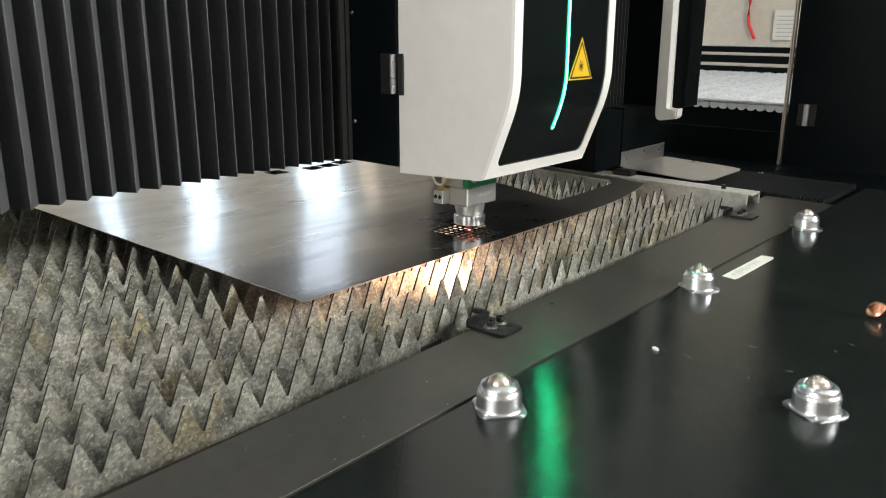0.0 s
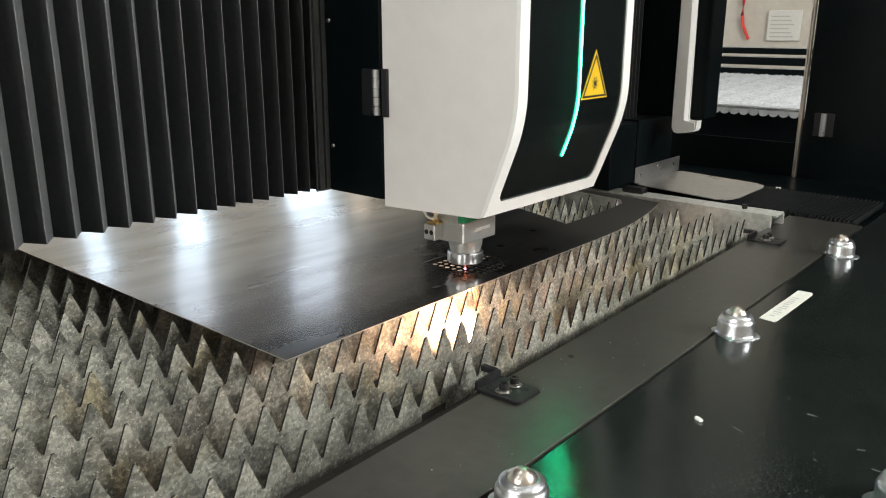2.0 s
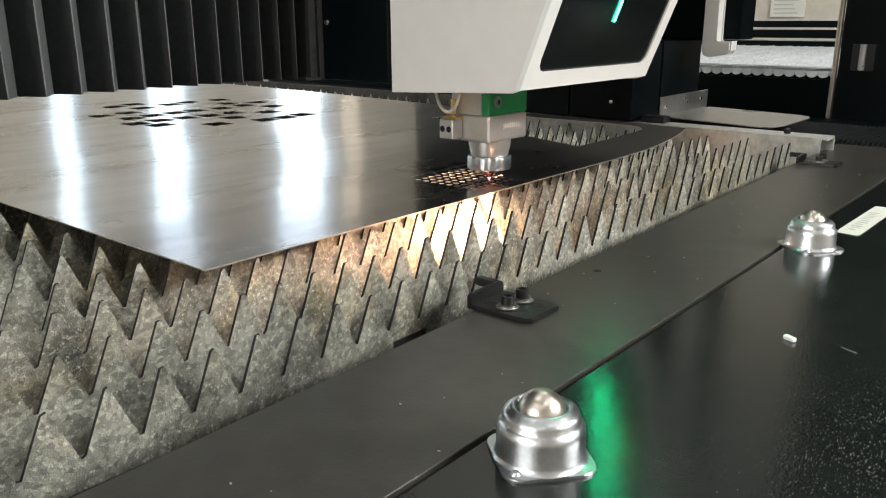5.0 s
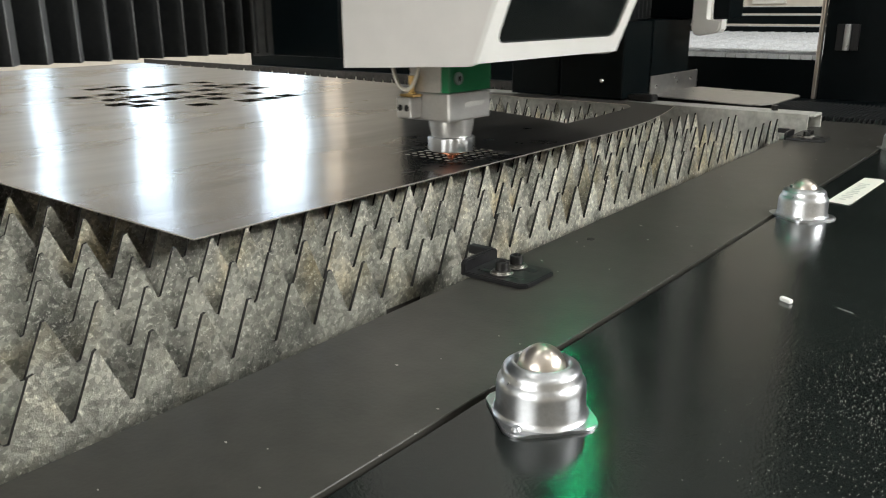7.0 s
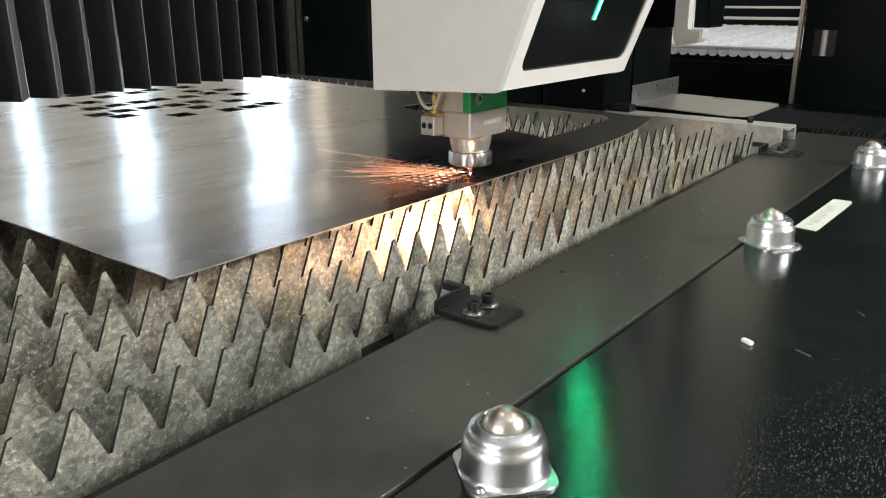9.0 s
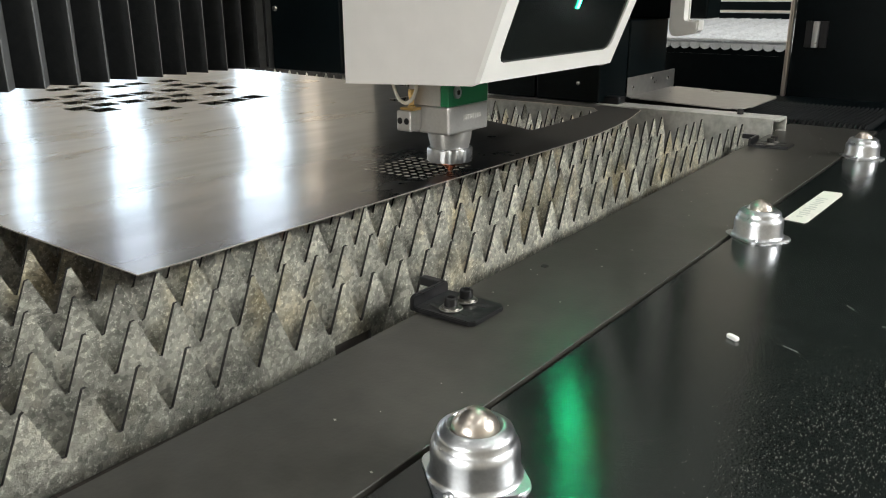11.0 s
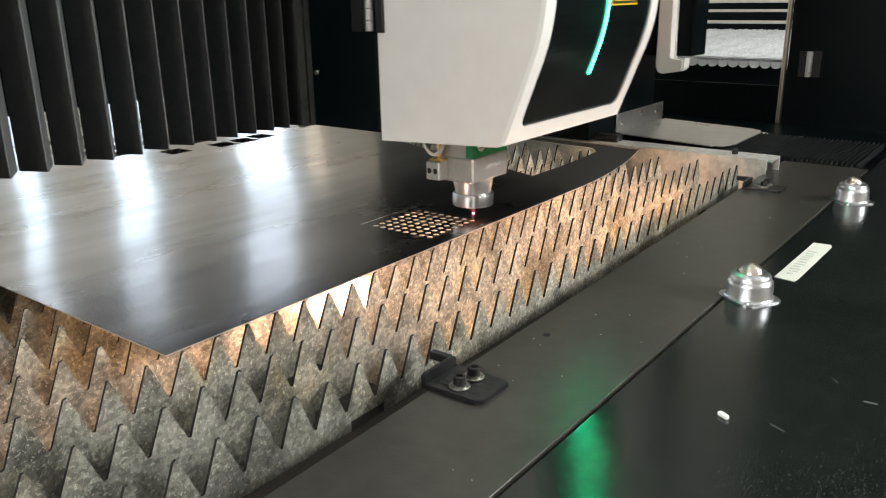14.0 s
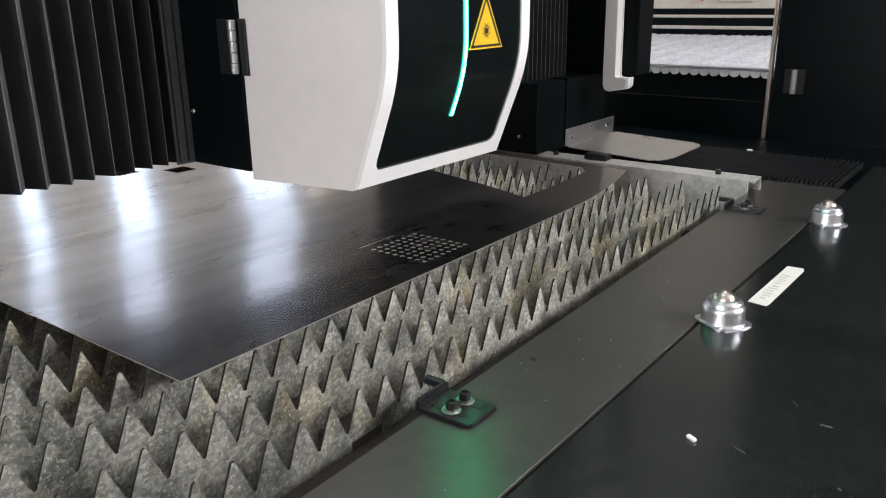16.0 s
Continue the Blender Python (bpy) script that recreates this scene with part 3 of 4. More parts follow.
def front_strip(y_of, zs, proud, depth=0.003):
    """A band on the folded front: y_of(z) gives its two sides."""
    bm = bmesh.new()
    rows = []
    for z in zs:
        a, b = y_of(z)
        x = front_at(z) + proud
        rows.append([bm.verts.new(c) for c in ((x, a, z), (x, b, z), (x - depth, b, z), (x - depth, a, z))])
    for p, q in zip(rows, rows[1:]):
        for k in range(4):
            bm.faces.new((p[k], p[(k + 1) % 4], q[(k + 1) % 4], q[k]))
    bm.faces.new(rows[0])
    bm.faces.new(rows[-1])
    return bm


def cutting_head():
    head = empty("laser_cutting_head")
    tagged(head, "white laser cutting head with black front and green light strip", "laser head")
    prof = [(-0.055, ZB - 0.009), (0.146, ZB), FRONT[0]] + [(front_at(z), z) for z in BEND] + [FRONT[2], (-0.055, ZT)]
    for y0, y1 in ((YL, YL + 0.005), (YR - 0.005, YR)):
        bm = prism(prof, "y", y0, y1)
        bmesh.ops.bevel(bm, geom=[e for e in bm.edges if abs(e.verts[0].co.y - e.verts[1].co.y) < 1e-6], offset=0.0012, segments=2, affect="EDGES")
        part("cover_side", bm, M_WHITE, head, "plain white enamelled cover side")
    part("cover_top", box(-0.055, FX - 0.001, YL + 0.005, YR - 0.005, ZT - 0.006, ZT - 0.001), M_WHITE, head)
    zs = [FRONT[0][1], 0.20] + BEND + [0.45, 0.6, ZT]
    part("front_shell", front_strip(lambda z: (YL + 0.005, YR - 0.005), zs, -0.004, 0.004), M_WHITE, head)
    # raised white border with rounded lower corners
    w, zi = 0.022, FRONT[0][1] + 0.022
    rim = [FRONT[0][1] + 0.001, zi, zi + 0.002, zi + 0.007, zi + 0.014, 0.22] + BEND + [0.45, 0.6, ZT]

    def inner(z):
        d = max(0.0, (zi + 0.014 - z) / 0.014)
        return w + 0.014 * (1 - math.sqrt(max(0.0, 1 - min(1, d) ** 2)))

    part("front_trim", front_strip(lambda z: (YL - 0.001, YL + inner(z)), rim[1:], 0.003, 0.007), M_TRIM, head, "glossy white front border")
    part("front_trim", front_strip(lambda z: (YR - inner(z), YR + 0.001), rim[1:], 0.003, 0.007), M_TRIM, head)
    part("front_trim", front_strip(lambda z: (YL - 0.001, YR + 0.001), rim[:2], 0.003, 0.007), M_TRIM, head)
    pz = [zi, zi + 0.002, zi + 0.007, zi + 0.014, 0.22] + BEND + [0.45, 0.6, ZT]
    part("front_panel", front_strip(lambda z: (YL + 0.018, YR - 0.018), pz, 0.0005, 0.003), M_PANEL, head, "black acrylic front panel")
    lz = [0.228, 0.24] + BEND + [0.45, 0.6, ZT]
    strip = part("light_strip", front_strip(lambda z: (0.0085, 0.0180), lz, 0.0022, 0.0016), M_LED, head, "glowing green light strip")
    part("light_core", front_strip(lambda z: (0.0110, 0.0155), lz, 0.0030, 0.001), M_LEDCORE, strip)
    # laser warning sign
    sign = part("warning_sign", prism([(0.0205, 0.3185), (0.1035, 0.3185), (0.0620, 0.3960)], "x", FX + 0.0008, FX + 0.0016), M_YELLOW, head, "yellow triangular laser warning sign with a black border")
    for pa, pb in (((0.0270, 0.3225), (0.0970, 0.3225)), ((0.0970, 0.3225), (0.0620, 0.3865)), ((0.0620, 0.3865), (0.0270, 0.3225))):
        d = (Vector(pb) - Vector(pa)).normalized()
        nrm = Vector((-d.y, d.x)) * 0.0016
        a, b = Vector(pa) - d * 0.0016, Vector(pb) + d * 0.0016
        part("sign_border", prism([tuple(a - nrm), tuple(b - nrm), tuple(b + nrm), tuple(a + nrm)], "x", FX + 0.0017, FX + 0.0021), M_SIGNBLACK, sign)
    part("sun_disc", prism([(0.0620 + 0.0045 * math.cos(k * math.pi / 8), 0.343 + 0.0045 * math.sin(k * math.pi / 8)) for k in range(16)], "x", FX + 0.0017, FX + 0.0021), M_SIGNBLACK, sign)
    bm = bmesh.new()
    for k in range(16):
        a = k * math.pi / 8
        r1 = 0.0115 if k % 2 else 0.0085
        c, s = math.cos(a), math.sin(a)
        p = [(0.0620 + r * c + o * s, 0.343 + r * s - o * c) for r, o in ((0.0055, -0.0005), (r1, -0.0003), (r1, 0.0003), (0.0055, 0.0005))]
        prism(p, "x", FX + 0.0017, FX + 0.0021, bm)
    part("sun_rays", bm, M_SIGNBLACK, sign)
    # dark carriage behind the cover
    part("carriage_plate", box(-0.186, -0.0555, YL - 0.004, YL + 0.004, ZB + 0.003, ZT, 0.0015), M_BLACK, head, "black carriage side plate")
    part("carriage_plate", box(-0.186, -0.0555, YR - 0.004, YR + 0.004, ZB + 0.003, ZT, 0.0015), M_BLACK, head)
    part("carriage_body", box(-0.182, -0.060, YL + 0.005, YR - 0.005, ZB + 0.03, ZT), M_BLACK, head)
    part("edge_fold", box(-0.192, -0.1865, YL - 0.034, YL + 0.01, ZB + 0.003, ZT, 0.001), M_LITFOLD, head)
    for z in (0.228, 0.44, 0.64):
        bm = lathe([(0, 0.003), (0.003, 0.0026), (0.0042, 0.0)], 12, m=pose(-0.176, YL - 0.0042, z, 90))
        part("screw", bm, M_SCREW, head)
    # hinge at the back edge of the cover
    for z0 in (0.288, 0.60):
        hinge = part("hinge", box(-0.095, -0.068, YL - 0.009, YL - 0.0045, z0, z0 + 0.076, 0.002), M_CLAMP, head, "black hinge with a chromed pin")
        part("hinge_leaf", box(-0.0545, -0.040, YL - 0.004, YL - 0.0002, z0 - 0.001, z0 + 0.077, 0.0015), M_CLAMP, hinge)
        for k in range(5):
            part("knuckle", lathe([(0, 0.0), (0.0062, 0.0), (0.0067, 0.001), (0.0067, 0.0134), (0.0062, 0.0144), (0, 0.0144)], 16, m=pose(-0.062, YL - 0.008, z0 + 0.0015 + k * 0.0148)), M_CHROME, hinge)
    return head


HEAD = cutting_head()


def nozzle_unit(head):
    """The part of the head that runs up and down."""
    n = empty("nozzle_unit")
    n.parent = head
    tagged(n, "silver nozzle unit with a green band and knurled collar")
    part("copper_nozzle", lathe([(0, 0.0015), (0.002, 0.0015), (0.0025, 0.002), (0.0105, 0.0095), (0.0125, 0.0105), (0.0125, 0.0135), (0, 0.0135)], 28), M_COPPER, n, "copper nozzle tip", smooth=True)
    part("ceramic_ring", lathe([(0.0, 0.0132), (0.029, 0.0132), (0.0305, 0.0145), (0.0305, 0.0175), (0.0, 0.0175)], 36), M_COPPER, n, smooth=True)
    bm = bmesh.new()
    st = 72
    rings = []
    for r, z in ((0.030, 0.0165), (0.0385, 0.0165), (0.0400, 0.0180), (0.0400, 0.0345), (0.0385, 0.0360), (0.030, 0.0360)):
        rings.append([bm.verts.new(((r - (0.0014 if (i % 6 < 2 and r > 0.039) else 0)) * math.cos(2 * math.pi * i / st), (r - (0.0014 if (i % 6 < 2 and r > 0.039) else 0)) * math.sin(2 * math.pi * i / st), z)) for i in range(st)])
    for a, b in zip(rings, rings[1:]):
        for i in range(st):
            j = (i + 1) % st
            bm.faces.new((a[i], a[j], b[j], b[i]))
    part("knurled_collar", bm, M_CHROME, n, "knurled bright steel collar", smooth=True)
    part("cone", lathe([(0.030, 0.0362), (0.0335, 0.0364), (0.0375, 0.050), (0.039, 0.0615), (0.0, 0.0615)], 40), M_ALU, n, smooth=True)
    part("sensor_block", box(-0.034, 0.040, -0.056, 0.048, 0.0618, 0.100, 0.003), M_ALU, n, "grey aluminium sensor block")
    for k in range(8):
        part("maker_mark", box(0.0401, 0.0405, -0.017 + k * 0.0062, -0.0128 + k * 0.0062, 0.0795, 0.0862), M_INK, n)
    part("green_band", box(-0.0335, 0.0402, -0.0562, 0.0475, 0.1004, 0.138, 0.0015), M_GREEN, n, "green painted band")
    part("band_side", box(-0.034, 0.026, -0.0572, -0.0564, 0.1004, 0.138), M_ALU, n)
    part("upper_column", box(-0.033, 0.038, -0.054, 0.046, 0.1384, 0.42, 0.002), M_ALU, n)
    bm = lathe([(0, 0.004), (0.0078, 0.004), (0.0085, 0.0032), (0.0085, 0.0)], 20, m=pose(0.0403, -0.036, 0.119, 0, 90, 0))
    bolt = part("band_bolt", bm, M_CHROME, n)
    part("hex_socket", lathe([(0, 0.0043), (0.004, 0.0043), (0.004, 0.0035)], 6, m=pose(0.0403, -0.036, 0.119, 0, 90, 0)), M_SIGNBLACK, bolt)
    blk = part("side_block", box(-0.040, -0.012, -0.082, -0.0565, 0.066, 0.094, 0.002), M_ALU, n)
    for x in (-0.033, -0.020):
        part("socket_screw", lathe([(0, 0.0012), (0.0042, 0.0012), (0.0046, 0.0)], 14, m=pose(x, -0.0821, 0.080, 90)), M_BOLT, blk)
    f = part("fitting", lathe([(0.0, 0.094), (0.006, 0.094), (0.006, 0.100), (0.004, 0.101), (0.004, 0.112), (0.005, 0.113), (0.005, 0.122), (0.0, 0.122)], 12, m=pose(-0.022, -0.067, 0)), M_BRASS, n, "brass air fitting")
    part("fitting_base", box(-0.037, -0.010, -0.077, -0.058, 0.0942, 0.098, 0.001), M_BRASS, f)
    pts = [(-0.020 + 0.026 * math.cos(a) - 0.012, -0.070, 0.145 + 0.042 * math.sin(a)) for a in [math.pi + math.pi * k / 16 for k in range(17)]]
    pts = [(pts[0][0], -0.07, 0.26)] + pts + [(pts[-1][0], -0.07, 0.26)]
    part("air_hose", tube(pts, 0.0028, 8), M_HOSE, n, "clear looped air hose", smooth=True)
    for o in n.children_recursive:
        f = 1.0 if o.name.startswith("copper") else 0.82 if o.name.split(".")[0] in ("knurled_collar", "cone", "ceramic_ring") else 0.90
        for v in o.data.vertices:
            v.co.x, v.co.y = v.co.x * f, v.co.y * f
    return n


NOZZLE = nozzle_unit(HEAD)


def spray(n, seed, spread, reach, flat, base):
    rnd = random.Random(seed)
    bm = bmesh.new()
    for _ in range(n):
        a = base + rnd.gauss(0, spread)
        el = abs(rnd.gauss(0, flat)) + 0.02
        r0 = rnd.uniform(0.004, reach * 0.5)
        r1 = min(reach, r0 + rnd.uniform(0.015, reach * 0.6))
        d = Vector((math.cos(a) * math.cos(el), math.sin(a) * math.cos(el), math.sin(el)))
        tube([d * r0 + Vector((0, 0, 0.003)), d * r1 + Vector((0, 0, 0.003))], rnd.uniform(0.00008, 0.00016), 3, bm)
    return bm


def sparks(head):
    fan = part("spark_fan", spray(80, 3, 0.30, 0.24, 0.05, radians(226)), M_STREAK, head, "fan of orange sparks flying off the cut")
    bead = part("plasma_bead", lathe([(0, 0.0001), (0.0016, 0.0004), (0.0018, 0.0010), (0.0008, 0.0018), (0, 0.002)], 14), M_PLASMA, head, "violet glowing cutting point")
    jet = empty("spark_jet")
    tagged(jet, "white-hot jet of molten metal below the cut", "sparks")
    # the last three cores stand off the cut to throw glow on slats
    for dx, dy in ((0.0, 0.0), (0.045, -0.055), (0.085, -0.090), (0.115, -0.135)):
        part("melt_core", lathe([(0, -0.008), (0.003, -0.010), (0.0045, -0.022), (0.003, -0.042), (0, -0.055)], 12, m=pose(dx, dy, -0.04 if dx else 0.0)), M_SPARK, jet, smooth=True)
    bm = bmesh.new()
    rnd = random.Random(9)
    for _ in range(60):
        a, s = rnd.uniform(0, 6.28), rnd.uniform(0.05, 0.55)
        d = Vector((s * math.cos(a), s * math.sin(a), -1)).normalized()
        r0 = rnd.uniform(0.01, 0.08)
        tube([d * r0, d * (r0 + rnd.uniform(0.01, 0.05))], 0.0004, 4, bm)
    part("spark_streaks", bm, M_STREAK, jet)
    # dim glowing tubes added below to light the far slats
    for dx, y0, y1 in ((0.085, 0.0, 0.62), (0.165, -0.05, 0.55)):
        part("slag_stream", tube([Vector((dx + 0.006 * math.sin(q), y0 + (y1 - y0) * q / 8, -0.125 - 0.02 * math.sin(q * 0.4))) for q in range(9)], 0.0016, 6), M_DIMGLOW, jet)
    # unseen glowing tubes added to light the slats evenly during the long border cut
    slat_glow = empty("slag_splash")
    tagged(slat_glow, "unseen glowing tubes that light the slats from between", "sparks")
    for x, y0, y1, r in ((-0.694, 1.06, 1.90, 0.0018), (-0.776, 1.12, 2.0, 0.0022), (-0.858, 1.10, 2.0, 0.0022), (-0.942, 1.05, 2.0, 0.0020), (-1.110, 1.45, 2.0, 0.0018), (-0.945, 0.62, 1.0, 0.0012), (-1.025, 0.55, 1.1, 0.0012), (-1.110, 0.55, 1.2, 0.0012), (-1.195, 0.60, 1.1, 0.0010)):
        pts = [Vector((x + rnd.uniform(-0.004, 0.004), y0 + (y1 - y0) * q / 12, -0.085 - 0.03 * math.sin(q * 0.5) + rnd.uniform(-0.01, 0.01))) for q in range(13)]
        part("slag_stream", tube(pts, r, 6), M_SLATGLOW, slat_glow)
    # one hot sliver that shoots out over the bench
    sliver = link("flying_spark", tube([Vector((-0.50, 1.314, 0.030)), Vector((-0.44, 1.303, 0.0305)), Vector((-0.378, 1.292, 0.0298))], 0.0005, 6), M_PLASMA)
    tagged(sliver, "thin pink glowing spark flying over the bench", "spark")
    return fan, bead, jet, slat_glow, sliver


FAN, BEAD, JET, SLAT_GLOW, SLIVER = sparks(HEAD)

# ---------------------------------------------------------------- gantry (origin x: nozzle line)
def gantry():
    g = empty("gantry_beam")
    tagged(g, "black gantry beam with its end cover and steel guard plate", "gantry")
    part("beam", box(-0.42, -0.23, -0.9, 2.2, 0.24, 0.98, 0.004), M_BLACK, g, "black box beam")
    part("end_box", box(-0.30, -0.138, 2.05, 2.19, 0.034, 0.206, 0.003), M_BLACK, g)
    part("end_box", box(-0.44, -0.305, 2.05, 2.19, 0.034, 0.190, 0.003), M_BLACK, g)
    part("end_cover", box(-0.42, -0.139, 2.20, 2.42, 0.040, 0.209, 0.003), M_BLACK, g)
    part("end_cover", box(-0.42, -0.0845, 2.327, 2.42, 0.21, 1.0, 0.004), M_BLACK, g, "black gantry end cover")
    part("end_cover", box(-0.0845, -0.01, 2.33, 2.42, 0.21, 1.0, 0.004), M_BLACK, g)
    # white trim of the end cover, bent forward at its foot
    bm = prism([(-0.084, 0.186), (-0.078, 0.174), (-0.066, 0.170), (-0.020, 0.178), (-0.013, 0.186), (-0.012, 0.208), (-0.046, 0.203), (-0.052, 0.209), (-0.052, 1.0), (-0.084, 1.0)], "y", 2.285, 2.325)
    bmesh.ops.bevel(bm, geom=[e for e in bm.edges if abs(e.verts[0].co.y - e.verts[1].co.y) < 1e-6], offset=0.004, segments=2, affect="EDGES")
    part("end_trim", bm, M_TRIM, g, "white border of the end cover")
    # guard plate on its bracket
    br = part("bracket", box(-0.137, -0.134, 2.192, 2.475, 0.0335, 0.078, 0.001), M_ALUPLATE, g, "steel angle bracket with screws")
    for y, z in ((2.22, 0.052), (2.33, 0.066), (2.43, 0.058)):
        part("bracket_screw", lathe([(0, 0.0025), (0.004, 0.002), (0.005, 0.0)], 12, m=pose(-0.1338, y, z, 0, 90, 0)), M_SCREW, br)
    pts = [(-0.137, 2.192), (0.132, 2.140), (0.157, 2.185), (0.157, 2.39), (0.137, 2.42), (-0.137, 2.475)]
    bm = prism(pts, "z", 0.0308, 0.0332)
    bmesh.ops.bevel(bm, geom=[e for e in bm.edges if abs(e.verts[0].co.z - e.verts[1].co.z) > 1e-4], offset=0.012, segments=4, affect="EDGES")
    part("guard_plate", bm, M_ALUPLATE, g, "bare steel guard plate")
    for x, z in ((-0.19, 0.075), (-0.20, 0.19), (-0.36, 0.16)):
        part("beam_screw", lathe([(0, 0.0025), (0.004, 0.002), (0.005, 0.0)], 12, m=pose(x, 2.049, z, 90)), M_SCREW, g)
    return g


GANTRY = gantry()


def pleat_mesh(w, z0, z1):
    """One fold: a broad dark face, then lip and way back in the lit tone."""
    t = 0.0012
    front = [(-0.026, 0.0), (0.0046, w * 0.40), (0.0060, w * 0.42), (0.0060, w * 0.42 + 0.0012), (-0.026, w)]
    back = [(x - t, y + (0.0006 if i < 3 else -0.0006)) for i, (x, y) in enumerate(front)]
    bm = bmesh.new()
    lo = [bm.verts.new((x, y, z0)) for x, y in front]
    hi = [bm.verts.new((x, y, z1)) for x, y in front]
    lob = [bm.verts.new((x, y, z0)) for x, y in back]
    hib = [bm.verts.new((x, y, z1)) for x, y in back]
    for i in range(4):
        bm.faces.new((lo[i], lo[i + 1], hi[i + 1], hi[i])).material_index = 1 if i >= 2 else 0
        bm.faces.new((lob[i + 1], lob[i], hib[i], hib[i + 1]))
        bm.faces.new((lo[i + 1], lo[i], lob[i], lob[i + 1]))
        bm.faces.new((hi[i], hi[i + 1], hib[i + 1], hib[i]))
    bm.faces.new((lo[0], hi[0], hib[0], lob[0]))
    bm.faces.new((hi[4], lo[4], lob[4], hib[4]))
    return bm


PLEATS = []
FOLD, CURVE = 0.0201, 1.2


def bellows():
    for side in (0, 1):
        top = empty("bellows")
        tagged(top, "black pleated bellows hanging along the gantry beam", "bellows", group="bellows beside the cutting head")
        n = 38 if side == 0 else 40
        for k in range(n):
            m = n - 1 - k
            w = FOLD * ((m + 0.42) ** CURVE - max(0, m - 0.58) ** CURVE) if side == 0 else 0.026
            ob = link("pleat", pleat_mesh(w, 0.180 if side == 0 else 0.206, 0.98), [M_BELLOW, M_LITFOLD], top)
            PLEATS.append((ob, side, k, n))
        BELLOWS.append(top)


BELLOWS = []
bellows()


def pleat_y(side, k, n, head_y):
    if side == 0:
        b, m = head_y + YL - 0.012, n - 1 - k
        return b - FOLD * (m + 0.42) ** CURVE * (b + 0.40) / 1.564
    a, b = head_y + YR + 0.006, 2.275
    return a + (b - a) * (k / n)


# ---------------------------------------------------------------- bench things
def ball_transfer():
    u = empty("ball_transfer")
    tagged(u, "zinc-plated ball transfer unit with a steel ball on the bench", "ball transfer", group="ball transfer units on the bench")
    # square flange with rounded corners
    pts = []
    cs = [(math.radians(a), 0.0262) for a in (5, 95, 185, 275)]
    for a, d in cs:
        cx, cy = d * math.cos(a), d * math.sin(a)
        for k in range(9):
            b = a - math.radians(45) + math.radians(90) * k / 8
            pts.append((cx + 0.0122 * math.cos(b), cy + 0.0122 * math.sin(b)))
    bm = prism(pts, "z", 0.0, 0.0022)
    bmesh.ops.bevel(bm, geom=[e for e in bm.edges if all(v.co.z > 0.001 for v in e.verts)], offset=0.0009, segments=2, affect="EDGES")
    part("flange", bm, M_CHROME, u, smooth=True)
    part("housing", lathe([(0.0312, 0.002), (0.0297, 0.0035), (0.0288, 0.006), (0.0286, 0.0195), (0.0278, 0.0232), (0.0262, 0.0252), (0.0254, 0.0262), (0.0250, 0.0292), (0.0240, 0.0314), (0.0222, 0.0326), (0.0208, 0.0334), (0.0196, 0.0344), (0.0178, 0.0346), (0.0166, 0.0336), (0.0160, 0.0315), (0.0, 0.024)], 48), M_CHROME, u, "stepped bright housing", smooth=True)
    bm = bmesh.new()
    bmesh.ops.create_uvsphere(bm, u_segments=32, v_segments=20, radius=0.0158, matrix=Matrix.Translation((0, 0, 0.0290)))
    part("ball", bm, M_BALL, u, "polished steel ball", smooth=True)
    for a, d in ((math.radians(95), 0.0318), (math.radians(275), 0.0318)):
        part("rivet", lathe([(0, 0.0042), (0.0022, 0.0040), (0.0034, 0.0022)], 14, m=pose(d * math.cos(a), d * math.sin(a), 0)), M_CHROME, u, smooth=True)
    for o in u.children:
        for v in o.data.vertices:
            v.co.x, v.co.y = v.co.x * 0.96, v.co.y * 0.96
    return u


